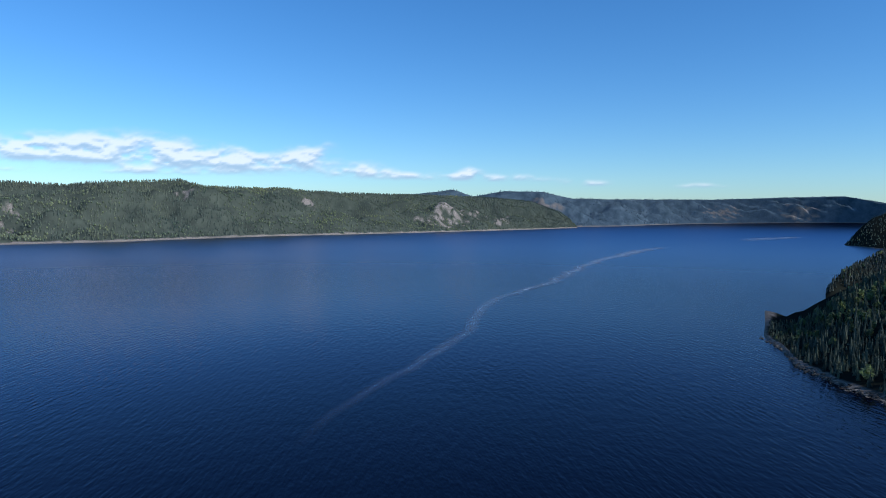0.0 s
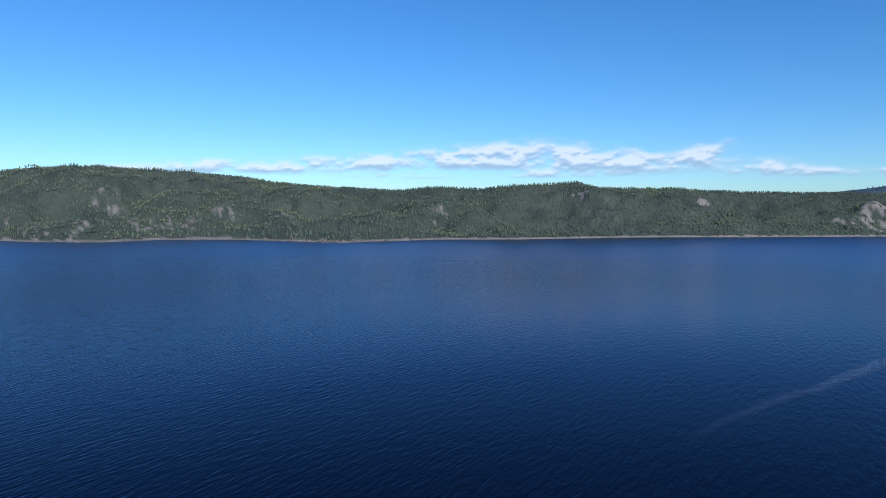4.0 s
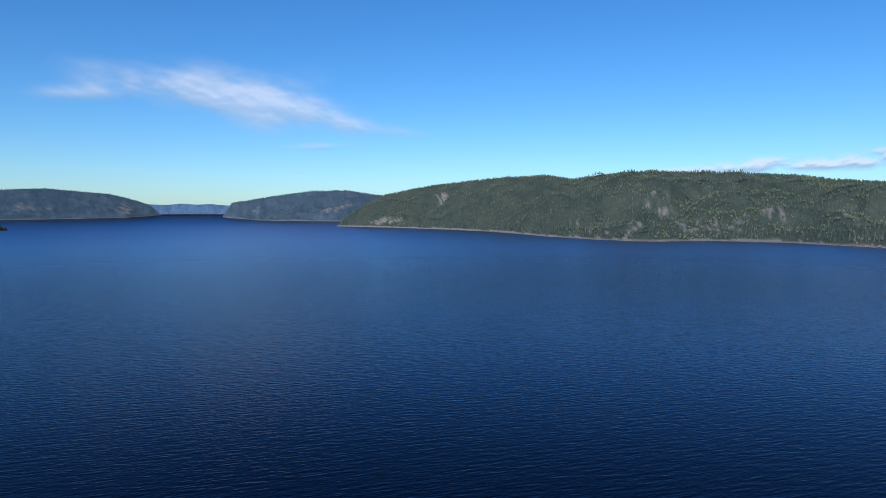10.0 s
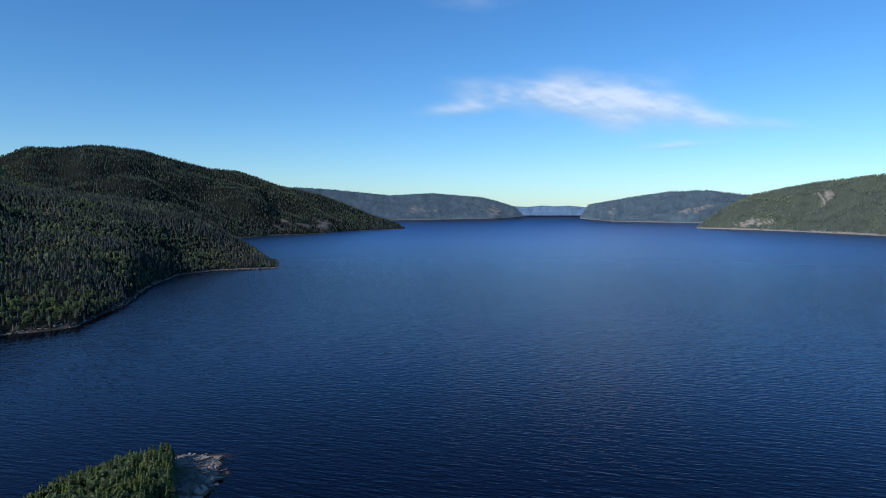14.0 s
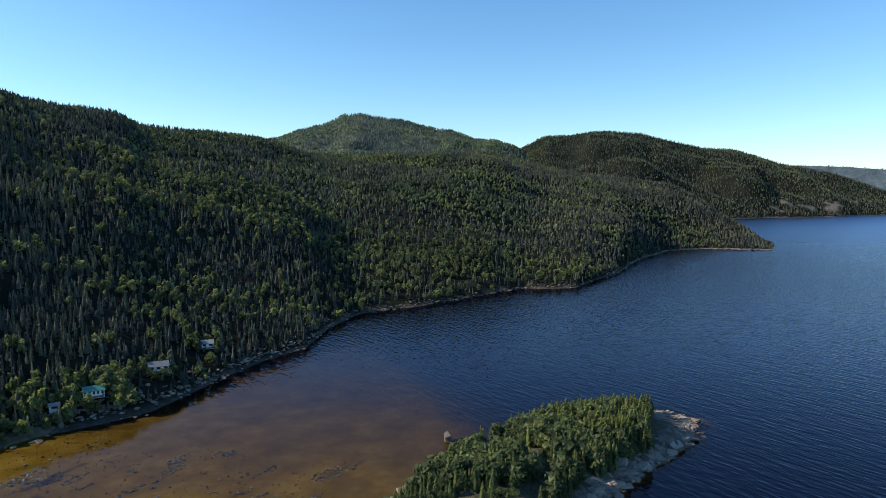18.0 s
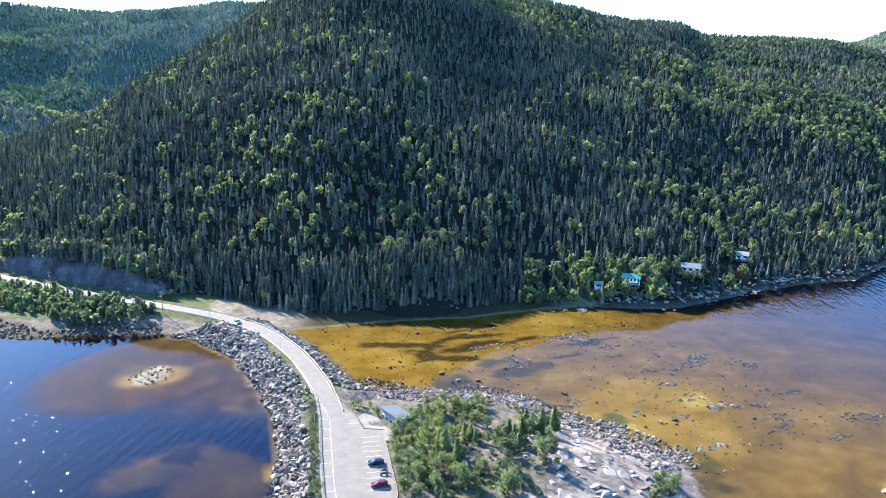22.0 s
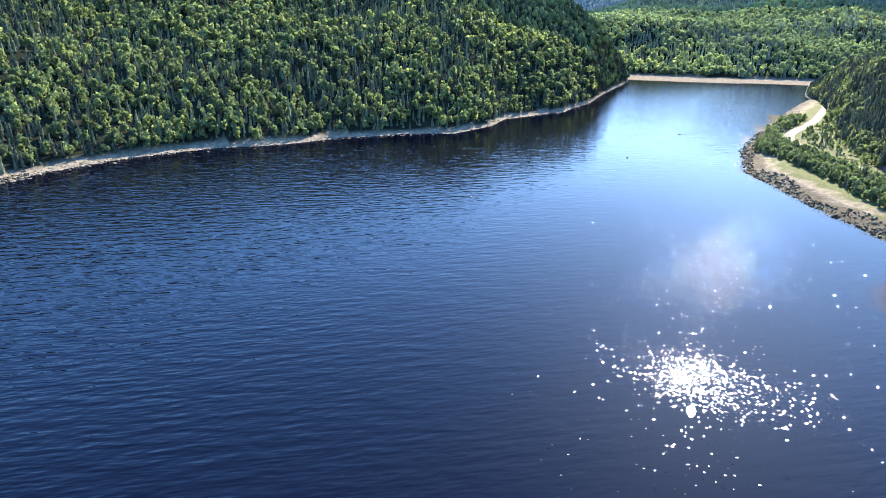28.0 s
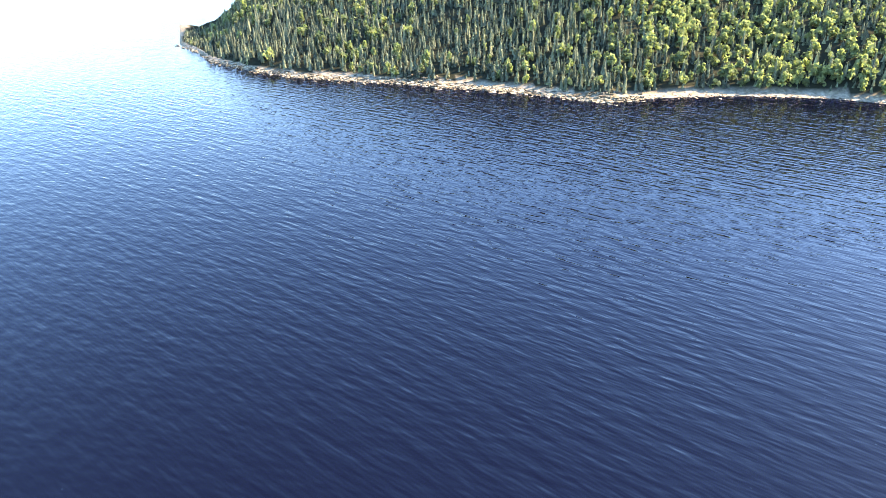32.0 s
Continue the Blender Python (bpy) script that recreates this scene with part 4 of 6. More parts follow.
def build_ground(x0, x1, y0, y1, step):
    x, y = np.meshgrid(np.arange(x0, x1, step), np.arange(y0, y1, step), indexing="ij")
    z = ground_height(x, y)
    d, e = inside_distance(x, y, LAND), inside_distance(x, y, ISLAND)
    n = fbm(x / 8, y / 8, 4, 61)
    rock = np.where((d > -3) & ((y < -300) & (d < 12) | (y > -298)), 1.0, 0.0) * (z < 9)
    rock = np.maximum(rock, (e > -2) * 1.0)
    flat_sand = np.exp(-(((x + 34) / 16) ** 2 + ((y + 300) / 12) ** 2)) + np.exp(-(((x - 6) / 9) ** 2 + ((y + 258) / 7) ** 2)) * 1.2 + 0.35 * np.exp(-(((x - 45) / 45) ** 2 + ((y + 322) / 8) ** 2))
    rock = np.clip(rock - flat_sand * 1.5, 0, 1)
    dry = np.clip((z - 0.05) * 4, 0, 1)
    grass = np.clip((z - 3.0) * 1.5, 0, 1) * np.clip(n * 2 + 0.75, 0, 1) * (z < 12)
    grass = np.where(e > 2, np.clip((e - 5 + n * 5) / 4, 0, 1), grass)
    weed = np.zeros_like(x)
    for cx, cy, a, b, turn in WEED:
        c, s = math.cos(radians(turn)), math.sin(radians(turn))
        u, v = ((x - cx) * c + (y - cy) * s) / a, (-(x - cx) * s + (y - cy) * c) / b
        weed = np.maximum(weed, np.clip((1 - u * u - v * v + n * 0.7) * 3, 0, 1))
    peat = np.clip((1.45 - np.hypot((x - 6) / 56, (y + 262) / 44) + n * 0.25) * 3, 0, 1) * (x > -34) * (z < 0.1) * np.clip((np.hypot((x - 8) / 10, (y + 254) / 8) - 1) * 2, 0, 1)
    weed *= z < 0.35
    algae = np.zeros_like(x)
    for cx, cy, a, b, turn in ALGAE:
        c, s = math.cos(radians(turn)), math.sin(radians(turn))
        u, v = ((x - cx) * c + (y - cy) * s) / a, (-(x - cx) * s + (y - cy) * c) / b
        algae = np.maximum(algae, np.clip((1 - u * u - v * v + n * 0.9) * 1.5, 0, 0.9))
    algae *= z < 0.6
    weed = np.maximum(weed, 0.62 * (y < -298) * (x > 4) * np.clip((11 - d + n * 4) / 3, 0, 1) * (d > -3))
    slab = np.clip(1.3 - np.hypot((x + 112) / 17, (y + 135) / 24) + n * 0.35, 0, 1) * (d > -1) * 2
    slab = np.maximum(slab, np.clip(1.4 - np.hypot((x + 86) / 22, (y + 112) / 11) + n * 0.4, 0, 1) * (d > 1) * 2)
    slab = np.maximum(slab, np.clip((7 - e + n * 5) / 3, 0, 1) * (e > -2) * (z > 0.2))
    slab = np.maximum(slab, np.clip((-302 - x + n * 4) / 4, 0, 1) * np.clip((y + 38) / 5, 0, 1) * (e > -2))
    slab = np.clip(slab, 0, 1)
    az = np.degrees(np.arctan2(-x, y)) % 360
    # dark stony beach, with the hillside trees' shade painted in
    weed = np.maximum(weed, np.clip((z - 0.02) * 3, 0, 0.92) * np.clip((az - 143) / 4, 0, 1) * np.clip((171 - az) / 3, 0, 1) * (np.hypot(x, y) > 272))
    grass = np.where((x > -46) & (y > -300) & (d < 9), grass * 0.35, np.where((y > -200) & (x < -46), grass * 0.45, grass))
    grass = np.where((y < -300) & (x > -20), np.clip((d - 15 + n * 4) / 4, 0, 0.95), grass)
    ob = new("ground", mesh_of("ground", np.dstack([x, y, z]).reshape(-1, 3), grid_faces(*x.shape)[:, ::-1], GROUND, True,
                               [("rock", rock), ("dry", dry), ("grass", grass * (1 - slab)), ("weed", weed), ("slab", slab), ("algae", algae), ("peat", peat)]))
    tagged(ob, "tidal flats, rocky shore and causeway bank of grey granite", "ground", kind="structure")


build_ground(-480, 290, -470, -51, 2.1)
build_ground(-345.6, -150, -52.1, 20, 2.1)
build_ground(60, 640, -1300, -469.8, 6.0)


def build_water():
    r = np.concatenate([[0.0], np.linspace(20, 120, 12), np.linspace(126, 460, 100), np.geomspace(468, 2400, 46), np.geomspace(2480, 60000, 70)])
    az = np.arange(0, 360.01, 0.9)
    a, rr = np.meshgrid(az, r, indexing="ij")
    p = polar(a, rr, 0.0 * rr)
    bed = np.where(rr < 700, ground_height(p[..., 0], p[..., 1]), -7)
    depth = np.maximum(0, -bed)
    clear = np.where(p[..., 0] < -50, np.exp(-depth * 0.9), np.exp(-(1.1 * depth) ** 2)) * (rr < 700)
    calm = np.clip(clear * 1.4, 0, 1)
    bay = np.clip((np.abs((a - 204 + 180) % 360 - 180) - 12) / 40, 0, 1)
    open_reach = np.clip((np.abs((a - 250 + 180) % 360 - 180) - 55) / 30, 0, 1)
    side, out = rr * np.sin(np.radians(a - 201)), rr * np.cos(np.radians(a - 201))
    gust = np.exp(-(((side - 1 - (out - 165) * 0.25) / 27) ** 2 + ((out - 165) / 13) ** 2) ** 1.9)      # ruffled patches
    streaky = 0.6 + 0.4 * fbm(side / 16, out / 5, 3, 51)
    gust = gust * 0.36 + 0.15 * streaky * np.exp(-((side / 42) ** 2 + ((out - 262) / 42) ** 2)) + 0.02 * np.exp(-(side / 60) ** 2 - ((out - 300) / 260) ** 2)
    gust = gust * (1 - calm)
    lane = np.exp(-((a - 201) / 13) ** 2) * np.clip((520 - rr) / 200, 0, 1)       # slick water between the gusts
    chop = (0.18 + 0.37 * bay - 0.14 * open_reach) * (1 - 0.94 * calm) * (1 - 0.93 * lane)
    far_off = np.clip((rr - 320) / (450 + 1150 * bay), 0, 1)
    chop = chop * (1 + 0.3 * far_off) * np.clip((2700 - rr) / 1500, 0, 1)
    rough = 0.03 + (0.17 + 0.11 * bay) * far_off ** 0.7 + 0.2 * np.clip((rr - 1800) / 3000, 0, 1)
    ob = new("water", mesh_of("water", draw_in(p).reshape(-1, 3), grid_faces(*a.shape), WATER, True, [("clear", clear), ("chop", chop), ("gust", gust), ("rough", rough)]))
    ob.visible_shadow = False
    tagged(ob, "deep blue rippled fjord water with sun glitter", "water", kind="structure")


build_water()

# ---------------------------------------------------------------- building blocks for things
def plain(name, colour, rough=0.6, metal=0.0, vary=0.12, scale=2.0):
    """A painted or made surface with faint wear."""
    m, t, b = material(name, rough, 0.4)
    b.inputs["Metallic"].default_value = metal
    lo, hi = (tuple(c * (1 - vary) for c in colour), tuple(min(c * (1 + vary), 1) for c in colour))
    t.links.new(ramp(t, noise_of(t, scale, 4, 0.7), [(0.3, lo), (0.7, hi)]), b.inputs["Base Color"])
    return m


def varied(name, stops, rough=0.9, scale=1.2):
    """Pieces of one kind, each in its own tone."""
    m, t, b = material(name, rough, 0.25)
    info = t.nodes.new("ShaderNodeObjectInfo")
    geo = t.nodes.new("ShaderNodeNewGeometry")
    add = node(t, "Math")
    t.links.new(info.outputs["Random"], add.inputs[0])
    t.links.new(geo.outputs["Random Per Island"], add.inputs[1])
    half = node(t, "Math")
    half.operation = "FRACT"
    t.links.new(add.outputs[0], half.inputs[0])
    tone = ramp(t, half.outputs[0], stops)
    grain = ramp(t, noise_of(t, scale, 5, 0.7), [(0.3, (0.6, 0.6, 0.6)), (0.7, (1.3, 1.3, 1.3))])
    t.links.new(mix(t, 1.0, tone, grain, "MULTIPLY"), b.inputs["Base Color"])
    bump(t, b, noise_of(t, scale * 3, 4, 0.7), 0.5, 0.1)
    return m


PINK_ROCK = varied("pink_granite", [(0.0, (0.1, 0.082, 0.067)), (0.4, (0.2, 0.164, 0.136)), (1.0, (0.33, 0.275, 0.228))])
ROCK = varied("granite_boulder", [(0.0, (0.04, 0.034, 0.029)), (0.4, (0.13, 0.11, 0.092)), (0.8, (0.23, 0.195, 0.163)), (1.0, (0.36, 0.305, 0.255))])
DARK_ROCK = varied("wet_boulder", [(0.0, (0.025, 0.022, 0.018)), (0.6, (0.075, 0.065, 0.05)), (1.0, (0.2, 0.175, 0.14))])
BEACH_ROCK = varied("beige_stone", [(0.0, (0.07, 0.055, 0.042)), (0.5, (0.17, 0.14, 0.108)), (1.0, (0.3, 0.25, 0.195))])
STREAK_ROCK = varied("weedy_stone", [(0.0, (0.05, 0.055, 0.06)), (0.6, (0.12, 0.13, 0.14)), (1.0, (0.3, 0.29, 0.27))])
ASPHALT = plain("asphalt", (0.135, 0.123, 0.108), 0.9, 0, 0.16, 0.35)
PAINT = plain("road_paint", (0.5, 0.49, 0.46), 0.8, 0, 0.25, 3.0)
STEEL = plain("galvanised_steel", (0.26, 0.265, 0.27), 0.55, 0.5)
TIMBER = plain("grey_timber", (0.16, 0.13, 0.1), 0.85, 0, 0.3, 4)
BARK = plain("bark", (0.09, 0.075, 0.06), 0.95, 0, 0.4, 3)
CONCRETE = mottled("concrete", (0.15, 0.142, 0.13), (0.19, 0.18, 0.165), (0.24, 0.228, 0.21), 0.3, fine=4, depth=0.02)
WHITE = plain("white_paint", (0.76, 0.76, 0.74), 0.6)
METAL_ROOF = plain("blue_grey_roof", (0.15, 0.165, 0.18), 0.5, 0.0)
GREEN_ROOF = plain("green_roof", (0.03, 0.2, 0.17), 0.5)
GREY_SIDING = plain("grey_siding", (0.2, 0.21, 0.22), 0.7)
GLASS = plain("window_glass", (0.03, 0.04, 0.05), 0.08)
RUBBER = plain("tyre_rubber", (0.015, 0.015, 0.016), 0.85)
RED_PAINT = plain("red_car_paint", (0.13, 0.006, 0.03), 0.25)
BLUE_PAINT = plain("blue_car_paint", (0.008, 0.02, 0.05), 0.2)
SILVER_PAINT = plain("silver_car_paint", (0.62, 0.63, 0.64), 0.25)
BLACK_PAINT = plain("black_paint", (0.012, 0.012, 0.014), 0.35)
LAMP_GLASS = plain("lamp_glass", (0.7, 0.7, 0.68), 0.15)
RED_CLOTH = plain("red_cloth", (0.55, 0.015, 0.02), 0.8)
WHITE_CLOTH = plain("white_cloth", (0.8, 0.8, 0.8), 0.8)


def part(name, bm, mat, parent=None, label="", smooth=False):
    me = bpy.data.meshes.new(name)
    if smooth:
        for f in bm.faces:
            f.smooth = True
    bm.to_mesh(me)
    bm.free()
    me.materials.append(mat)
    ob = new(name, me)
    ob.parent = parent
    return tagged(ob, label)


def piece(name, me, parent, m):
    """A part that shares its mesh with others, at m in its thing's space."""
    ob = new(name, me)
    ob.parent = parent
    ob.matrix_basis = m
    return ob


def thing(name, label, category, m, group="", kind=""):
    ob = new(name)
    ob.matrix_basis = m
    return tagged(ob, label, category, group, kind)


def box(w, d, h, at=(0, 0, 0), bevel=0.03, bm=None):
    """A box with eased edges, at: the middle of its foot."""
    out = bm or bmesh.new()
    made = bmesh.ops.create_cube(out, size=1)["verts"]
    for v in made:
        v.co = Vector((v.co.x * w + at[0], v.co.y * d + at[1], (v.co.z + 0.5) * h + at[2]))
    if bevel:
        edges = list({e for v in made for e in v.link_edges})
        bmesh.ops.bevel(out, geom=edges, offset=bevel, segments=1, affect="EDGES")
    return out


def tube(r0, r1, a, b, sides=8, bm=None):
    """A tapered rod from a to b."""
    out = bm or bmesh.new()
    a, b = Vector(a), Vector(b)
    m = Matrix.Translation((a + b) / 2) @ (b - a).to_track_quat("Z", "Y").to_matrix().to_4x4()
    bmesh.ops.create_cone(out, cap_ends=True, segments=sides, radius1=r0, radius2=r1, depth=(b - a).length, matrix=m)
    return out


def prism(profile, length, bm=None):
    """A profile in x, z drawn out along y."""
    out = bm or bmesh.new()
    near = [out.verts.new((x, -length / 2, z)) for x, z in profile]
    far = [out.verts.new((x, length / 2, z)) for x, z in profile]
    n = len(profile)
    out.faces.new(near)
    out.faces.new(far[::-1])
    for k in range(n):
        out.faces.new((near[k], far[k], far[(k + 1) % n], near[(k + 1) % n]))
    bmesh.ops.recalc_face_normals(out, faces=out.faces)
    return out


def ground_at(x, y):
    return float(ground_height(np.array([float(x)]), np.array([float(y)]))[0])


# ---------------------------------------------------------------- road and car park
def ribbon(name, line, half, z, mat, label, shift=0.0, thick=0.0):
    t = np.gradient(line, axis=0)
    t /= np.hypot(t[:, 0], t[:, 1])[:, None]
    nrm = np.stack([-t[:, 1], t[:, 0]], -1)
    cols = [(shift - half, z - thick), (shift - half, z), (shift + half, z), (shift + half, z - thick)] if thick else [(shift - half, z), (shift + half, z)]
    v = np.stack([np.c_[line + nrm * s, np.full(len(line), h)] for s, h in cols], 1)
    return mesh_of(name, v.reshape(-1, 3), grid_faces(len(line), len(cols))[:, ::-1], mat)


fine_road = smooth_line(ROAD, 2.0)
road = tagged(new("road", ribbon("road", fine_road, ROAD_HALF, ROAD_Z, ASPHALT, "", thick=1.2)), "pale grey asphalt road along the causeway and shore", "road", kind="structure")
upto = fine_road[fine_road[:, 1] > -600]
edge_line = upto[(upto[:, 1] < -206)]
for side in (-1, 1):
    tagged(new("edge_line", ribbon("edge_line", edge_line, 0.05, ROAD_Z + 0.006, PAINT, "", shift=side * 3.0)), "").parent = road

def slab(points, z, thick):
    """A flat paved piece with an edge."""
    bm = bmesh.new()
    top = bm.faces.new([bm.verts.new((x, y, z)) for x, y in points])
    low = bmesh.ops.extrude_face_region(bm, geom=[top])["geom"]
    for v in [g for g in low if isinstance(g, bmesh.types.BMVert)]:
        v.co.z -= thick
    bmesh.ops.recalc_face_normals(bm, faces=bm.faces)
    bmesh.ops.triangulate(bm, faces=bm.faces)
    return bm


lot = part("pavement", slab(LOT, ROAD_Z + 0.004, 1.2), ASPHALT, None, "pale grey asphalt car park with white stall lines")
tagged(lot, "", "car park", kind="structure")

U = Vector((0.227, 0.974, 0)).normalized()      # along the car park, towards the open end
W = Vector((-0.974, 0.227, 0)).normalized()     # across it, away from the sea


def stripe(a, b, width=0.12, z=ROAD_Z + 0.010):
    a, b = Vector((*a[:2], z)), Vector((*b[:2], z))
    n = (b - a).cross(Vector((0, 0, 1))).normalized() * width / 2
    bm = bmesh.new()
    bm.faces.new([bm.verts.new(p) for p in (a - n, b - n, b + n, a + n)])
    bmesh.ops.recalc_face_normals(bm, faces=bm.faces)
    part("stall_line", bm, PAINT, lot)


stall_at = Vector((-47.9, -171.0, 0))
for k in range(12):
    p = stall_at + U * 2.75 * k
    if k not in (11,):
        stripe(p, p + W * 5.2)
sea_edge = smooth_line(np.array([(-26.9, -124), (-30.6, -148), (-34.9, -168), (-39.4, -188), (-42.1, -205)], float), 3.0)
for k in range(0, len(sea_edge) - 1):
    a, b = Vector((*sea_edge[k], 0)), Vector((*sea_edge[k + 1], 0))
    tang = (b - a).normalized()
    inn = Vector((tang.y, -tang.x, 0)) if (tang.y * W.x - tang.x * W.y) > 0 else Vector((-tang.y, tang.x, 0))
    wide = 3.4 * min(1, max(0.25, (a.y + 207) / 22))
    if a.y < -196 or k % 2 == 0 and (a.y < -180 or a.y > -143):
        stripe(a + inn * 0.4, a + inn * wide + tang * -1.6 * (1 if a.y < -180 else -1), 0.14)
    elif k % 2 == 0:
        stripe(a + inn * 0.4, a + inn * wide, 0.1)
    stripe(a + inn * wide, b + inn * wide, 0.12)
stripe((-47.0, -181.2), (-50.0, -180.2), 0.25)
stripe((-47.6, -182.6), (-49.9, -181.8), 0.12)


def curb(line, label):
    m = ribbon("kerb", line, 0.1, ROAD_Z + 0.13, CONCRETE, "", thick=0.6)
    tagged(new("kerb", m), label, "kerb", kind="structure")


curb(smooth_line(np.array([(-48.7, -196), (-50.5, -185), (-50.4, -176.6), (-55.4, -173.4)], float), 2.0), "pale concrete kerb of the car park")
curb(smooth_line(np.array([(-55.5, -173), (-51.4, -155), (-47.5, -138.6), (-43, -136.5)], float), 2.0), "pale concrete kerb of the car park")
tagged(part("pavement", slab([(-50.9, -184), (-54, -186), (-56.5, -181), (-57.5, -172.5), (-58.2, -168), (-55.2, -166), (-53.6, -166.6), (-55.8, -173.2), (-50.8, -176.4)], 4.16, 0.6), CONCRETE, None,
            "pale concrete footpath to the visitor building"), "", "footpath", kind="structure")


# ---------------------------------------------------------------- guard rails
def guard_rail(line, label):
    rail = thing("guard_rail", label, "guard rail", pose(0, 0, 0))
    d = np.r_[0, np.cumsum(np.hypot(*np.diff(line, axis=0).T))]
    post = box(0.14, 0.14, 1.0, (0, 0, 0), 0.015)
    me = part("post", post, TIMBER, rail).data
    bpy.data.objects.remove(bpy.data.objects[rail.children[0].name])
    for s in np.arange(0, d[-1], 3.8):
        x, y = np.interp(s, d, line[:, 0]), np.interp(s, d, line[:, 1])
        piece("post", me, rail, pose(x, y, 3.75))
    t = np.gradient(line, axis=0)
    t /= np.hypot(t[:, 0], t[:, 1])[:, None]
    nrm = np.stack([-t[:, 1], t[:, 0]], -1)
    prof = [(-0.03, 4.42), (0.05, 4.5), (-0.01, 4.58), (0.05, 4.66), (-0.03, 4.74), (-0.07, 4.58), (-0.03, 4.42)]
    v = np.stack([np.c_[line + nrm * (s + 0.1), np.full(len(line), h)] for s, h in prof], 1)
    beam = new("rail", mesh_of("rail", v.reshape(-1, 3), grid_faces(len(line), len(prof)), STEEL))
    beam.parent = rail


def offset(line, s):
    t = np.gradient(line, axis=0)
    t /= np.hypot(t[:, 0], t[:, 1])[:, None]
    return line + np.stack([-t[:, 1], t[:, 0]], -1) * s


causeway = fine_road[(fine_road[:, 1] < -204) & (fine_road[:, 1] > -345)]
guard_rail(offset(causeway, 3.75), "galvanised guard rail on timber posts along the seaward road edge")
guard_rail(offset(fine_road[(fine_road[:, 1] < -188) & (fine_road[:, 1] > -330)], -3.75), "galvanised guard rail on timber posts along the lagoon side")
guard_rail(np.array([(-42.6, -204), (-39.8, -187.5), (-35.2, -167.8), (-31, -147.8), (-27, -123)], float), "galvanised guard rail on timber posts beside the car park")

# ---------------------------------------------------------------- rocks
def hull_rock(seed, corners, spread):
    """An angular quarry block: the hull of random corners near a box's surface, about 2 across."""
    g = np.random.default_rng(seed)
    p = g.uniform(-1, 1, (corners, 3))
    p /= np.abs(p).max(axis=1)[:, None] ** (1 - spread)
    p *= (g.uniform(0.85, 1.25), g.uniform(0.6, 0.9), g.uniform(0.45, 0.75))
    bm = bmesh.new()
    for q in p:
        bm.verts.new(q)
    hull = bmesh.ops.convex_hull(bm, input=bm.verts)
    bmesh.ops.delete(bm, geom=list({v for v in hull["geom_interior"] + hull["geom_unused"] if isinstance(v, bmesh.types.BMVert)}), context="VERTS")
    bmesh.ops.triangulate(bm, faces=bm.faces)
    bm.verts.index_update()
    v = np.array([list(w.co) for w in bm.verts])
    f = np.array([[w.index for w in face.verts] for face in bm.faces])
    bm.free()
    return v, f


ROCKS = []
for k in range(14):
    ROCKS.append(hull_rock(300 + k, 13, 0.35))
SLABS = [hull_rock(340 + k, 16, 0.2) for k in range(10)]
ROCK_MESHES = [mesh_of("rock", v * 0.5, f, ROCK) for v, f in ROCKS]
DARK_MESHES = [mesh_of("boulder", v * 0.5, f, DARK_ROCK) for v, f in ROCKS]


def strewn(mask, count, box4):
    """Random points of a rectangle where mask(x, y) holds."""
    out = np.zeros((0, 2))
    for _ in range(60):
        p = np.c_[rng.uniform(box4[0], box4[1], count), rng.uniform(box4[2], box4[3], count)]
        out = np.concatenate([out, p[mask(p[:, 0], p[:, 1])]])
        if len(out) >= count:
            break
    return out[:count]


def rock_heap(pts, size, name, label, mat, sink=0.15, kinds=None, flat=1.0, tip=0.6):
    """Stones joined into one heap, each with its own size and turn."""
    z = ground_height(pts[:, 0], pts[:, 1])
    V, F, base = [], [], 0
    for (x, y), h, s in zip(pts, z, size):
        v, f = (kinds or ROCKS)[rng.integers(len(kinds or ROCKS))]
        m = np.array(Euler(rng.uniform((-tip, -tip, 0), (tip, tip, 6.28))).to_matrix())
        V.append(v * (1, 1, flat) @ m.T * s * 0.5 + (x, y, h + s * sink))
        F.append(f + base)
        base += len(v)
    ob = new(name, mesh_of(name, np.concatenate(V), np.concatenate(F), mat))
    return tagged(ob, label, "rocks", kind="stuff")


def stone_bank(mask, count, box4, size, label, nearest):
    """A bank of loose stones: those of one stretch as pieces, the others joined."""
    pts = strewn(mask, count, box4)
    s = rng.triangular(size[0], size[0] * 1.4, size[1], len(pts))
    order = np.argsort(np.abs(pts[:, 1] - nearest))
    bank = thing("stone_bank", label, "stone bank", pose(0, 0, 0), kind="structure")
    z = ground_height(pts[:, 0], pts[:, 1])
    for k in order[:290]:
        m = Matrix.LocRotScale((*pts[k], z[k] + s[k] * 0.15), Euler(rng.uniform((-0.6, -0.6, 0), (0.6, 0.6, 6.28))), (s[k],) * 3)
        piece("rock", ROCK_MESHES[rng.integers(len(ROCKS))], bank, m)
    rest = order[290:]
    if len(rest):
        rock_heap(pts[rest], s[rest], "stone_bank_rocks", "loose grey granite stones of the causeway bank", ROCK)


def sea_bank(x, y):
    d = inside_distance(x, y, LAND)
    return (d > -1.2) & (d < 17) & (y > -298) & (y < -112) & (x > -34) & (line_distance(x, y, ROAD_LINE) > 4.3) & (in_lot(x, y) < -2.6)


def lagoon_bank(x, y):
    d = inside_distance(x, y, LAND)
    return (d > -0.8) & (d < 12) & (y > -300) & (y < -196) & (line_distance(x, y, ROAD_LINE) > 4.6) & (line_distance(x, y, ROAD_LINE) < 13) & (x < -30)


def rubble_spit(x, y):
    d = inside_distance(x, y, LAND)
    return (d > -5 + 3 * np.sin(x * 0.2)) & (d < 13) & (y > -222) & (x < -58) & (y < -125)


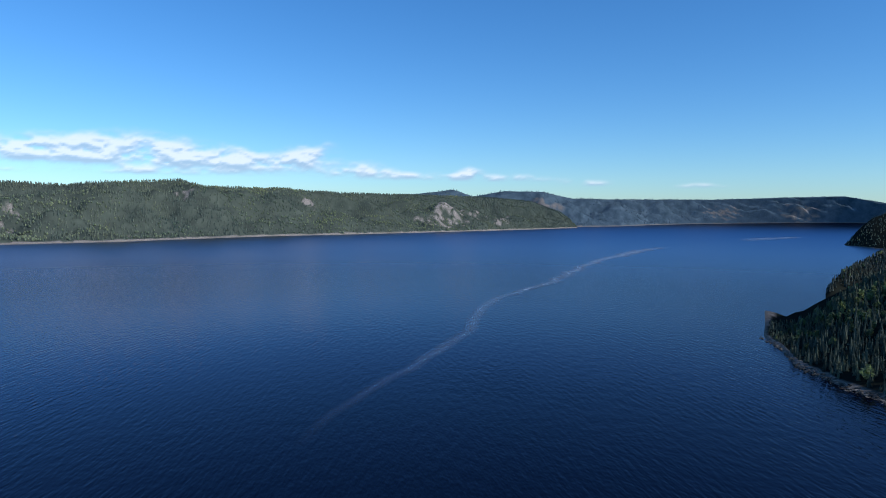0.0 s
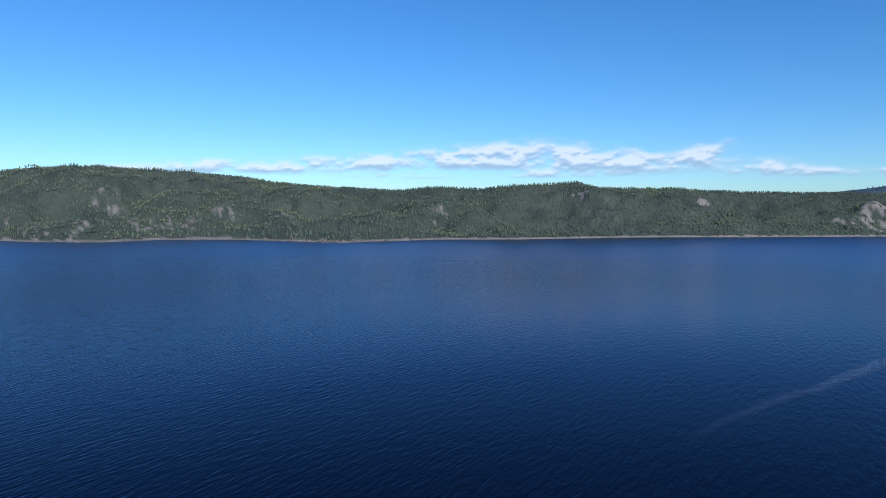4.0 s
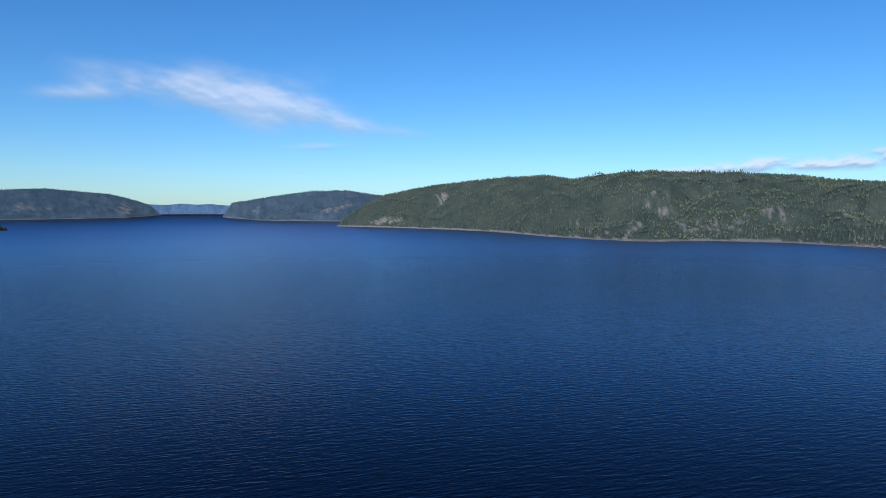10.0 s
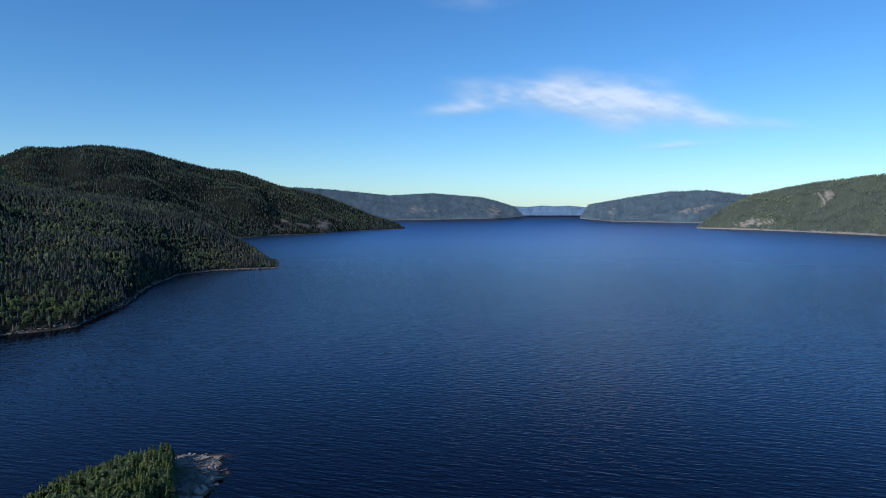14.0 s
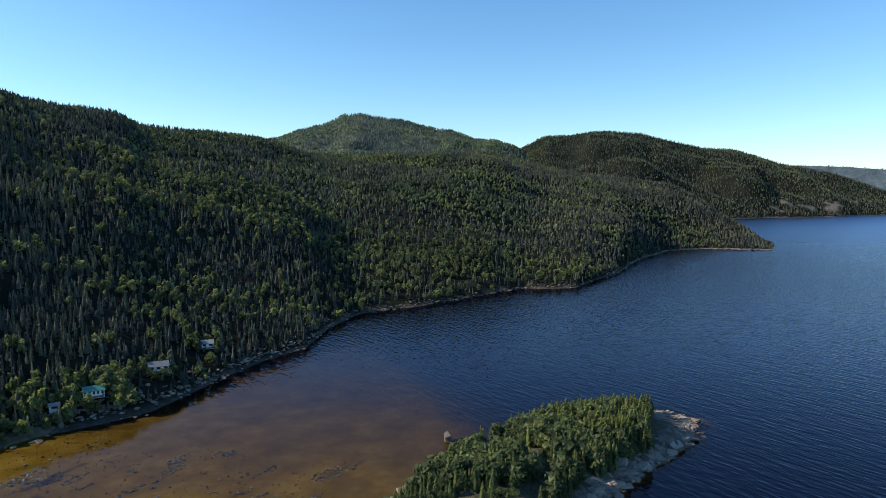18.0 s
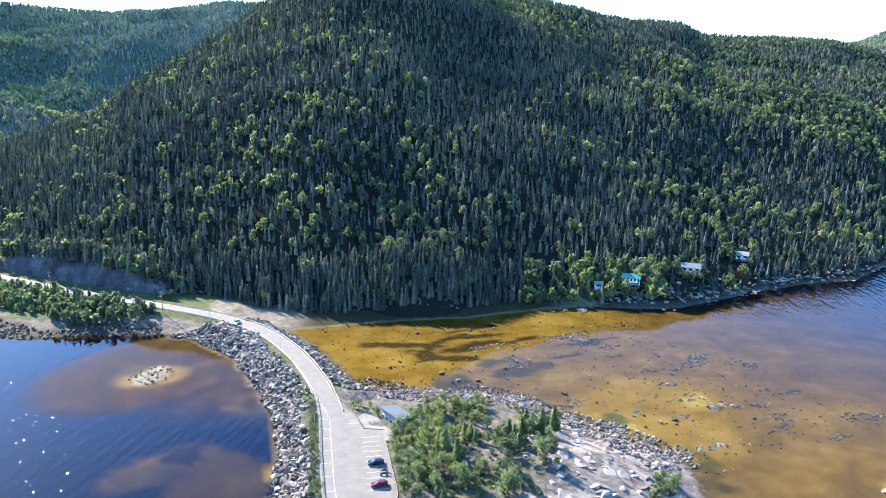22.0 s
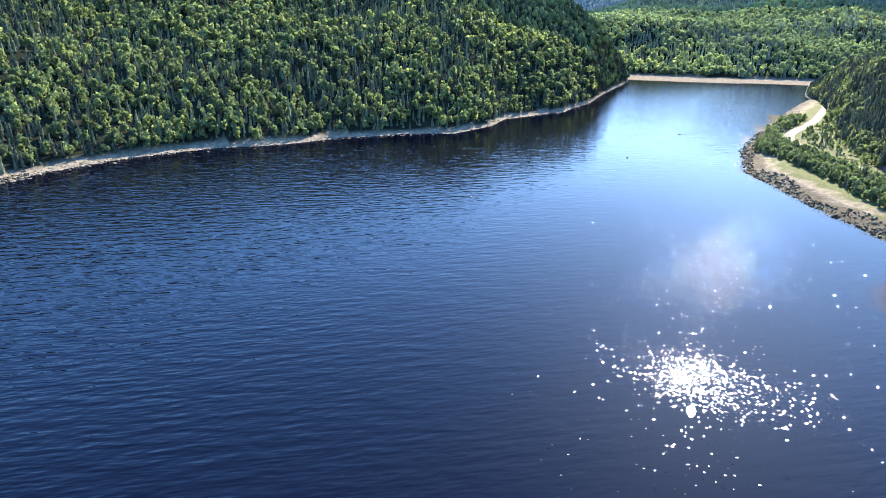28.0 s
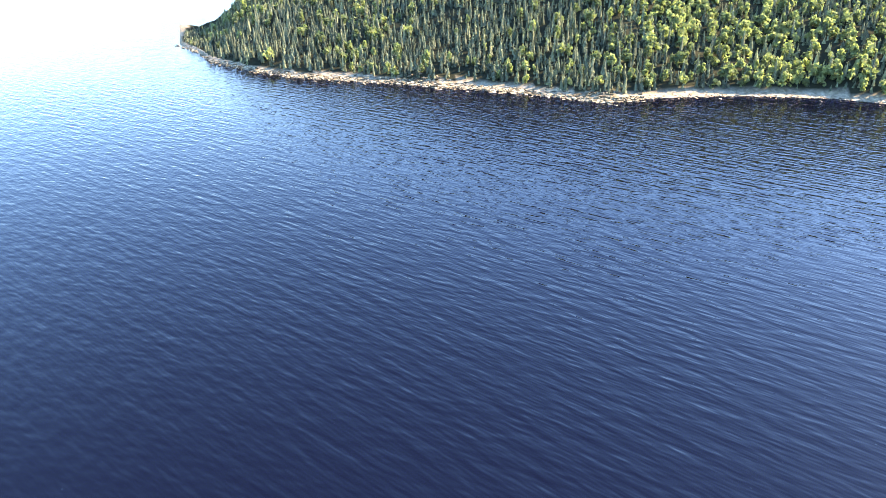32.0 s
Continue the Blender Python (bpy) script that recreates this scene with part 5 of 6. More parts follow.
def coast(x, y):
    d = inside_distance(x, y, LAND)
    return (d > -2) & (d < 9 + 4 * np.sin(x * 0.11)) & (y < -296) & (x > 2) & (y > -560)


stone_bank(sea_bank, 3100, (-36, 4, -298, -110), (0.9, 2.9), "steep bank of grey granite blocks on the seaward side of the causeway", -150)
stone_bank(lagoon_bank, 1000, (-66, -28, -300, -196), (0.8, 2.3), "bank of grey granite blocks on the lagoon side of the causeway", -215)
rock_heap(*(lambda p: (p, rng.triangular(0.3, 0.5, 1.6, len(p))))(strewn(rubble_spit, 3000, (-135, -58, -222, -125))), "rubble_rocks", "grey rubble stones strewn along the lagoon edge of the islet", ROCK)
rock_heap(*(lambda p: (p, rng.triangular(0.4, 0.8, 2.2, len(p))))(strewn(coast, 2300, (2, 215, -560, -296))), "coast_rocks", "dark wet stones along the rocky bay shore", DARK_ROCK)


def hill_rocks(name, az0, az1, count, size, label, mat, spread=6.0, kinds=None):
    az = rng.uniform(az0, az1, count)
    rs = crest(name, az)[0]
    r = rs + rng.normal(1.5, spread / 2, count)
    z = np.maximum(hill_height(name, az, r), -0.3)
    p = polar(az, r, z)
    V, F, base = [], [], 0
    for q, s in zip(p, rng.triangular(size[0], size[0] * 1.3, size[1], count)):
        v, f = (kinds or ROCKS)[rng.integers(len(kinds or ROCKS))]
        m = np.array(Euler(rng.uniform((-0.4, -0.4, 0), (0.4, 0.4, 6.28))).to_matrix())
        V.append(v @ m.T * s * (0.6, 0.6, 0.4) + q)
        F.append(f + base)
        base += len(v)
    tagged(new("shore_rocks", mesh_of("shore_rocks", np.concatenate(V), np.concatenate(F), mat)), label, "rocks", kind="stuff")


hill_rocks("hill_south", 119, 150, 420, (1.0, 4.0), "broken granite ledges and boulders along the wooded shore", ROCK, 9)
hill_rocks("hill_south", 119, 143, 130, (1.5, 3.8), "pale granite slabs sloping into the lagoon", PINK_ROCK, 9, SLABS)
hill_rocks("hill_south", 150, 178, 300, (1.0, 3.5), "dark boulders below the wooded slope", DARK_ROCK, 8)
# dark stone colour stands for the shade on the headland shore
hill_rocks("hill_south", 84, 119, 500, (1.5, 5.0), "granite ledges, coloured dark as if in shade, along the wooded headland shore", DARK_ROCK, 7)
hill_rocks("hill_south", 93.5, 97, 60, (2.0, 6.0), "pale granite ledges along the wooded headland shore", ROCK, 10)
hill_rocks("hill_bay", 258, 296, 1300, (1.0, 4.5), "reddish brown ledges and boulders along the bay shore", DARK_ROCK, 9)
hill_rocks("hill_bay", 262, 296, 700, (1.0, 4.0), "weathered granite ledges along the bay shore", BEACH_ROCK, 10)
hill_rocks("hill_bay", 211, 258, 800, (0.8, 2.6), "pale stones along the bay beach", BEACH_ROCK, 8)
hill_rocks("hill_north", -49, 4, 1500, (4.0, 14.0), "pale granite ledges along the far shore", PINK_ROCK, 26)
hill_rocks("hill_northwest", 4, 48, 1500, (4.0, 14.0), "pale granite ledges along the far shore", PINK_ROCK, 26)


def isle_edge(x, y):
    e = inside_distance(x, y, ISLAND)
    return (e > -3) & (e < 7)


rock_heap(*(lambda p: (p, rng.triangular(2.0, 4.0, 9.0, len(p))))(strewn(isle_edge, 420, (-336, -160, -100, 8))), "island_ledges", "pinkish grey granite ledges round the wooded island", PINK_ROCK, -0.1, SLABS, 0.6, 0.25)


def islet_core(x, y):
    d = inside_distance(x, y, LAND)
    return (d > 4) & ((x < -84) | (y > -122) & (x < -66)) & (y > -150) & (y < -98)


rock_heap(*(lambda p: (p, rng.triangular(1.2, 2.4, 5.0, len(p))))(strewn(islet_core, 170, (-130, -76, -158, -100))), "islet_ledges", "pale weathered granite ledges on the islet", PINK_ROCK, -0.06, SLABS, 0.5, 0.3)

# single boulders on the tidal flat
def flat_zone(x, y):
    z = ground_height(x, y)
    return (z > -0.75) & (z < 0.25) & (x < -62)


BOULDERS = [(-256, -96, 7.0), (199, -620, 3.6), (245, -503, 3.0), (228, -242, 2.6), (225, -390, 2.2), (292, -690, 3.2), (-93, -214, 2.2), (-118, -209, 2.0), (-148, -150, 2.4), (-126, -181, 2.2), (-142, -150, 1.8), (-160, -160, 2.0), (-103, -203, 2.4), (-96, -206, 2.0)]
for p in strewn(flat_zone, 70, (-250, -62, -285, -130)):
    BOULDERS.append((p[0], p[1], float(rng.triangular(0.6, 0.9, 2.0))))
for x, y, s in BOULDERS:
    ob = new("boulder", DARK_MESHES[rng.integers(len(ROCKS))])
    ob.matrix_basis = Matrix.LocRotScale((x, y, max(ground_at(x, y), -0.2 * s) + s * 0.16), Euler((0, 0, rng.uniform(0, 6.28))), (s,) * 3)
    tagged(ob, "dark rounded granite boulder standing in the shallow lagoon", "boulder", "boulders on the tidal flat")
rock_heap(*(lambda p: (p, rng.triangular(0.25, 0.45, 1.0, len(p))))(strewn(flat_zone, 1500, (-300, -62, -290, -120))), "flat_stones", "small stones strewn over the tidal flat", DARK_ROCK)
def stone_streaks(x, y):
    """Clusters of stones drawn out in streaks over the far lagoon."""
    return flat_zone(x, y) & (fbm(x / 14, y / 6, 3, 97) > 0.55) & (x < -115)


rock_heap(*(lambda p: (p, rng.triangular(0.5, 0.9, 1.8, len(p))))(strewn(stone_streaks, 1300, (-260, -110, -235, -120))), "flat_stones", "grey weedy stones in streaks on the lagoon flat", STREAK_ROCK, 0.05, None, 0.6)
rock_heap(*(lambda p: (p, rng.triangular(0.3, 0.6, 1.6, len(p))))(strewn(lambda x, y: ((x - 8) / 8) ** 2 + ((y + 254) / 9) ** 2 < 1, 70, (-4, 20, -266, -242))), "sand_bar_stones", "stones on a pale sand bar in the bay", DARK_ROCK)


# ---------------------------------------------------------------- trees and bushes one by one
def leafy_mesh(seed, leaves, mat):
    """A broadleaf crown one metre high, of many small leaf sprays round several limbs."""
    g = np.random.default_rng(seed)
    k = 12
    c = np.c_[g.normal(0, 0.16, k), g.normal(0, 0.16, k), g.uniform(0.2, 0.86, k)]
    c[:, :2] *= (1.25 - c[:, 2:3])
    rad = g.uniform(0.09, 0.17, k)
    pick = g.integers(0, k, leaves)
    d = g.normal(0, 1, (leaves, 3))
    d /= np.linalg.norm(d, axis=1)[:, None]
    p = c[pick] + d * (rad[pick] * g.uniform(0.55, 1.1, leaves))[:, None]
    a = g.normal(0, 1, (leaves, 3))
    a /= np.linalg.norm(a, axis=1)[:, None]
    b = np.cross(a, g.normal(0, 1, (leaves, 3)))
    b /= np.linalg.norm(b, axis=1)[:, None]
    s = g.uniform(0.02, 0.042, leaves)[:, None]
    v = np.stack([p - a * s, p + b * s * 0.7, p + a * s, p - b * s * 0.7], 1).reshape(-1, 3)
    return mesh_of("crown", v, np.arange(4 * leaves).reshape(-1, 4), mat, attrs=[("tone", np.full(4 * leaves, g.uniform(0.3, 0.75)))])


def spruce_mesh(seed, tiers, sides):
    v, f = spray_cone(seed, tiers * sides * 2)
    return mesh_of("crown", v, f, ISLE_SPRUCE, attrs=[("tone", np.full(len(v), 0.2 + 0.15 * (seed % 5)))])


def trunk_mesh(limbs, seed, height=0.8):
    g = np.random.default_rng(seed)
    bm = tube(0.022, 0.006, (0, 0, -0.03), (0, 0, height), 6)
    for k in range(limbs):
        a, z = g.uniform(0, 6.28), g.uniform(0.25, 0.6)
        tube(0.009, 0.003, (0, 0, z), (math.cos(a) * 0.2, math.sin(a) * 0.2, z + 0.2), 4, bm)
    me = bpy.data.meshes.new("trunk")
    bm.to_mesh(me)
    bm.free()
    me.materials.append(BARK)
    return me


def tree_kind(name, crown, trunk, label, group):
    t = thing(name, label, "tree", pose(0, 0, -60), group)
    piece("trunk", trunk, t, pose(0, 0, 0))
    piece("crown", crown, t, pose(0, 0, 0))
    return t


def set_out(kinds, pts, heights, wide=(0.85, 1.25), z=None):
    z = ground_height(pts[:, 0], pts[:, 1]) if z is None else z
    for (x, y), h, g in zip(pts, heights, z):
        k = kinds[rng.integers(len(kinds))]
        w = h * rng.uniform(*wide)
        ob = copy_thing(k, Matrix())
        ob.matrix_basis = Matrix.LocRotScale((x, y, g - 0.1), Euler((0, 0, rng.uniform(0, 6.28))), (w, w, h))


ISLE_SPRUCE = foliage("young_spruce_needles", (0.09, 0.112, 0.048), (0.17, 0.2, 0.085), (0.28, 0.31, 0.138), 0.05)
ISLET_LEAF = foliage("grey_green_leaves", (0.065, 0.09, 0.05), (0.118, 0.15, 0.08), (0.21, 0.245, 0.128), 0.05)
LEAFY = [tree_kind("birch_tree", leafy_mesh(500 + k, 640, ISLET_LEAF), trunk_mesh(5, k), "leafy green birch tree on the rocky islet", "birches on the islet") for k in range(3)]
SPRUCES = [tree_kind("spruce_tree", spruce_mesh(600 + k, 9, 9), trunk_mesh(0, 40 + k, 0.95), "slender dark green spruce tree on granite ground", "spruces on the island and islet") for k in range(4)]
SHRUBS = [tree_kind("bush", leafy_mesh(700 + k, 240, BIRCH), trunk_mesh(4, 70 + k, 0.5), "low leafy green bush beside the car park", "bushes by the car park") for k in range(2)]


def islet_wood(x, y):
    d = inside_distance(x, y, LAND)
    return (d > np.where((y < -135) & (x < -62), 15, 7)) & (x < -56 - (y + 160) * -0.05) & (y > -182) & (y < -104) & (in_lot(x, y) < -3) & (fbm(x / 10, y / 10, 2, 71) > -0.35) & (np.hypot(x + 61, y + 177) > 7) & (np.hypot((x + 86) / 20, (y + 111) / 10) > 1) & (np.hypot(x + 104, y + 128) > 13) & (np.hypot(x + 90, y + 122) > 9)


pts = strewn(islet_wood, 64, (-122, -50, -182, -104))
set_out(LEAFY, pts, rng.triangular(3.0, 5.0, 8.5, len(pts)), (0.85, 1.45))
pts = strewn(islet_wood, 10, (-108, -66, -162, -142))
pts = np.vstack([pts, [(-87, -152), (-90, -150), (-85, -149), (-94, -151), (-96, -149), (-101, -150), (-76, -155)]])
set_out(SPRUCES, pts, rng.uniform(5.0, 8.0, len(pts)), (1.2, 1.5))
pts = strewn(islet_wood, 110, (-122, -50, -182, -104))
set_out(SHRUBS, pts, rng.uniform(1.3, 2.8, len(pts)), (1.3, 2.1))
pts = strewn(islet_wood, 220, (-122, -50, -182, -104))
scatter("undergrowth", [tuft_crown(930 + k, 50) for k in range(4)], np.c_[pts, ground_height(pts[:, 0], pts[:, 1]) - 0.1], rng.uniform(0.9, 2.0, len(pts)), 1.7, ISLET_LEAF, "low green undergrowth between the rocks of the islet", False)
near_lot = np.array([(-54.5, -160), (-53.5, -156), (-52, -150), (-53, -146), (-50.5, -143), (-49.5, -139), (-56, -164), (-57, -158), (-56, -150), (-54, -141), (-52, -135), (-58, -146), (-60, -153), (-60, -161), (-62, -166)], float)
near_lot = np.vstack([near_lot, [(-66, -172), (-68, -168), (-65, -163), (-70, -174), (-72, -169), (-69, -163), (-74, -173), (-64, -157), (-67, -158), (-63, -150), (-59, -141), (-57, -136), (-62, -143)]])
set_out(LEAFY, near_lot, rng.uniform(4.5, 7.0, len(near_lot)), (1.0, 1.4))
hedge = offset(smooth_line(np.array([(-41.5, -200), (-39.4, -188), (-34.9, -168), (-30.6, -148), (-26.9, -124)], float), 1.5), -1.5)
hedge = np.vstack([hedge, hedge + (1.1, 0.5)]) + rng.normal(0, 0.4, (len(hedge) * 2, 2))
set_out(SHRUBS, hedge, rng.uniform(1.1, 2.1, len(hedge)), (1.4, 2.1))
yard = np.array([(-53, -190), (-56.5, -189), (-54.2, -192), (-57, -183), (-51.5, -191)], float)
set_out(LEAFY, yard, rng.uniform(2.6, 4.2, len(yard)), (1.0, 1.4))
bed = np.array([(-53, -178), (-54.2, -177.6), (-55.2, -177), (-56.2, -176.5)], float)
set_out(SHRUBS, bed, np.full(4, 1.2), (1.6, 2.0))
set_out(SHRUBS, hedge[:1] * 0 + (-56.5, -164), np.full(1, 2.0), (1.4, 1.6))


def isle_wood(x, y):
    e = inside_distance(x, y, ISLAND)
    return (e > 5.5 - 3 * fbm(x / 12, y / 12, 2, 75)) & (fbm(x / 9, y / 9, 2, 79) > -0.55) & (np.degrees(np.arctan2(-x, y)) % 360 > 93.0)


pts = strewn(isle_wood, 1900, (-330, -160, -98, 6))
near_first = np.argsort(np.hypot(pts[:, 0], pts[:, 1]))
set_out(SPRUCES, pts[near_first[:240:2]], rng.uniform(4.0, 8.0, 120), (0.9, 1.3))
set_out(LEAFY, pts[near_first[1:240:2]], rng.uniform(3.0, 6.5, 120), (0.9, 1.4))
rest = pts[near_first[240:]]
rest3 = np.c_[rest, ground_height(rest[:, 0], rest[:, 1]) - 0.2]
leaf_sel = rng.normal(0, 0.5, len(rest)) + (-rest[:, 1] - 45) * 0.012 > -0.1
scatter("spruce_grove", [spray_cone(900 + k, 84) for k in range(5)], rest3[~leaf_sel], rng.uniform(6.0, 11.0, (~leaf_sel).sum()), 0.85, ISLE_SPRUCE, "dense slender spruces covering the small island", False)
scatter("birch_grove", [tuft_crown(950 + k, 90) for k in range(4)], rest3[leaf_sel], rng.uniform(5.0, 9.0, leaf_sel.sum()), 1.0, ISLET_LEAF, "light green birches on the crest of the small island", False)


def coast_wood(x, y):
    d, q = inside_distance(x, y, LAND), line_distance(x, y, ROAD_LINE)
    return (d > 7.5) & (q > 7.0) & (q < 34) & (y < -318) & (x > 5)


def seaward(x, y):
    """True on the sea side of the road."""
    k = np.argmin((x[:, None] - ROAD_LINE[None, :, 0]) ** 2 + (y[:, None] - ROAD_LINE[None, :, 1]) ** 2, axis=1)
    k = np.clip(k, 0, len(ROAD_LINE) - 2)
    t = ROAD_LINE[k + 1] - ROAD_LINE[k]
    return t[:, 0] * (y - ROAD_LINE[k, 1]) - t[:, 1] * (x - ROAD_LINE[k, 0]) > 0


inland = strewn(lambda x, y: (line_distance(x, y, ROAD_LINE) > np.where((y > -455) & (y < -352), 24, 8)) & (line_distance(x, y, ROAD_LINE) < 34) & ~seaward(x, y) & (inside_distance(x, y, LAND) > 8) & (x > -4), 420, (-4, 235, -900, -330))
pts = strewn(lambda x, y: coast_wood(x, y) & seaward(x, y), 1500, (5, 235, -640, -318))
pts = np.vstack([pts, inland])
p_az, p_r = np.degrees(np.arctan2(-pts[:, 0], pts[:, 1])) % 360, np.hypot(pts[:, 0], pts[:, 1])
p3 = np.c_[pts, np.maximum(ground_height(pts[:, 0], pts[:, 1]), np.maximum(hill_height("hill_spur", p_az, p_r), hill_height("hill_south", p_az, p_r))) - 0.2]
leaf_sel = rng.uniform(0, 1, len(pts)) < 0.72
scatter("birch_belt", [tuft_crown(970 + k, 60) for k in range(4)], p3[leaf_sel], rng.triangular(1.8, 3.6, 7.5, leaf_sel.sum()), 1.05, VALLEY_LEAF, "belt of young birches between road and bay beach", False)
scatter("spruce_belt", [spray_cone(990 + k, 70) for k in range(4)], p3[~leaf_sel], rng.triangular(3.0, 5.0, 9.0, (~leaf_sel).sum()), 0.9, SPRUCE, "young spruces between road and bay beach", False)


for kind in LEAFY + SPRUCES + SHRUBS:      # the patterns themselves stand nowhere
    for ob in (*kind.children, kind):
        bpy.data.objects.remove(ob)


# ---------------------------------------------------------------- rock cut behind the coast road
def rock_cut():
    line = smooth_line(np.array([(-2, -342), (20, -357), (47, -385), (80, -422), (108, -454)], float), 2.0)
    rows = [(8.5, 3.2), (9.5, 6.0), (10.5, 9.0), (12.0, 13.0), (14.0, 16.0), (18, 17.5), (26, 15.0), (38, 9.0), (50, 2.0)]
    k = np.sin(np.linspace(0, math.pi, len(line))) ** 0.6
    v = []
    for o, z in rows:
        q = offset(line, -o)
        rough = fbm(q[:, 0] / 5 + z, q[:, 1] / 5 + z * 0.7, 3, 91)
        q = offset(line, -(o + 0)) + np.c_[rough, -rough] * 1.1
        v.append(np.c_[q, 3.0 + (z - 3.0) * k * (1 + 0.12 * rough)])
    v = np.stack(v, 1)
    m = mottled("cut_rock", (0.04, 0.036, 0.04), (0.088, 0.079, 0.087), (0.16, 0.145, 0.148), 0.12, fine=0.7, bumpy=0.8, depth=0.6)
    tagged(new("rock_face", mesh_of("rock_face", v.reshape(-1, 3), grid_faces(len(line), len(rows)), m)), "dark purplish grey rock cut behind the coast road", "rock face", kind="structure")
    top = v[:, 4:8].reshape(-1, 3)
    pick = top[rng.integers(0, len(top), 420)] + np.c_[rng.normal(0, 2.5, (420, 2)), np.full(420, -1.0)]
    scatter("spruce_forest", CONIFERS, pick[:300], rng.uniform(8, 14, 300), 0.95, SPRUCE, "spruces on top of the rock cut", False)
    scatter("birch_forest", CROWNS, pick[300:], rng.uniform(6, 9, 120), 1.0, BIRCH, "birches on top of the rock cut", False)


rock_cut()


# ---------------------------------------------------------------- buildings
def window(parent, w, h, m):
    f = part("window", box(w, 0.1, h, (0, 0, 0), 0.01), WHITE, parent, "white framed window")
    f.matrix_basis = m
    part("pane", box(w - 0.2, 0.06, h - 0.2, (0, -0.04, 0.1), 0), GLASS, f)


def cabin(m, w, d, h, rise, wall, roof, label, windows, deck=True):
    """A gabled house w wide (x), d deep (y), front on -y."""
    b = thing("cabin", label, "house", m)
    part("wall", box(w, d, h + 1.2, (0, 0, -1.2), 0.02), wall, b)
    prof = [(-d / 2 - 0.6, h - 0.3), (0, h + rise), (d / 2 + 0.6, h - 0.3), (d / 2 + 0.6, h - 0.46), (0, h + rise - 0.2), (-d / 2 - 0.6, h - 0.46)]
    part("roof", prism(prof, w + 0.9), roof, b).matrix_basis = pose(0, 0, 0, 0, 0, 90)
    part("gable", prism([(-d / 2, h), (0, h + rise - 0.22), (d / 2, h)], w - 0.02), wall, b).matrix_basis = pose(0, 0, 0, 0, 0, 90)
    n = windows
    for k in range(n):
        x = (k + 0.5) / n * w - w / 2
        window(b, w / n * 0.62, h * 0.55, pose(x, -d / 2 - 0.03, h * 0.28))
    for s in (-1, 1):
        window(b, d * 0.3, h * 0.4, pose(s * (w / 2 + 0.03), 0, h * 0.35, 0, 0, 90 * s))
    part("door", box(0.9, 0.08, 2.0, (w * 0.5 - 0.7, -d / 2 - 0.05, 0), 0.01), GREY_SIDING, b)
    if deck:
        part("deck", box(w * 0.9, 2.4, 0.18, (0, -d / 2 - 1.25, -0.2), 0.01), TIMBER, b)
        for s in (-1, 1):
            part("deck_post", box(0.15, 0.15, 2.2, (s * w * 0.42, -d / 2 - 2.3, -2.3), 0.01), TIMBER, b)
    return b


def site(x, y):
    az, r = math.degrees(math.atan2(-x, y)) % 360, math.hypot(x, y)
    return max(float(hill_height("hill_south", np.array([az]), np.array([r]))[0]), ground_at(x, y))


for x, y, turn, w, d, h, rise, wall, roof, label, n in [
        (-226.5, -267.5, 142, 9, 6, 2.8, 1.6, WHITE, GREEN_ROOF, "white cottage with a green roof above the lagoon shore", 5),
        (-267, -267, 138, 10, 7, 2.8, 1.8, WHITE, METAL_ROOF, "white shore house with a pale metal roof among trees", 3),
        (-318, -278, 134, 7, 6, 2.6, 1.6, WHITE, GREY_SIDING, "small white house half hidden in the trees", 2),
        (-209, -272, 145, 4.2, 3.2, 2.3, 0.9, WHITE, GREY_SIDING, "small white shed on the rocky shore", 1)]:
    cabin(pose(x, y, site(x, y) + 0.5, 0, 0, turn), w, d, h, rise, wall, roof, label, n, w > 5)


def visitor_centre():
    b = thing("visitor_centre", "small grey and white visitor building with a blue-grey metal roof", "building", pose(-61.5, -176.5, 4.0, 0, 0, 13))
    part("wall", box(6.0, 10.0, 3.0, (0, 0, -1.0), 0.02), GREY_SIDING, b)
    part("front_wall", box(5.9, 0.24, 3.4, (0, 5.1, -0.2), 0.01), WHITE, b, "white boarded front")
    part("roof", prism([(-3.7, 2.05), (3.7, 4.25), (3.7, 4.05), (-3.7, 1.85)], 11.4), METAL_ROOF, b, "blue-grey seamed metal roof")
    part("upper_wall", prism([(-3.0, 1.9), (3.0, 1.9), (3.0, 3.8), (-3.0, 2.05)], 9.9), GREY_SIDING, b)
    for k in range(13):
        part("roof_seam", prism([(-3.7, 2.05), (3.7, 4.25), (3.7, 4.31), (-3.7, 2.11)], 0.05), METAL_ROOF, b).matrix_basis = pose(0, -5.4 + k * 0.9, 0.002)
    for k in range(4):
        window(b, 1.5, 1.3, pose(3.03, -3.6 + k * 2.3, 0.7, 0, 0, 90))
    window(b, 1.3, 1.2, pose(-1.6, 5.25, 0.8, 0, 0, 180))
    part("door", box(1.0, 0.1, 2.1, (1.4, 5.26, 0.05), 0.01), GLASS, b, "dark glazed door")
    for k, (x, y) in enumerate([(3.6, 6.8), (0.4, 6.8), (-2.8, 6.8)]):
        part("porch_post", box(0.14, 0.14, 3.0 if x < 3 else 3.9, (x, y, -0.4), 0.01), WHITE, b)
    part("porch_beam", box(6.8, 0.16, 0.2, (0.4, 6.8, 2.6), 0.01), WHITE, b)


visitor_centre()


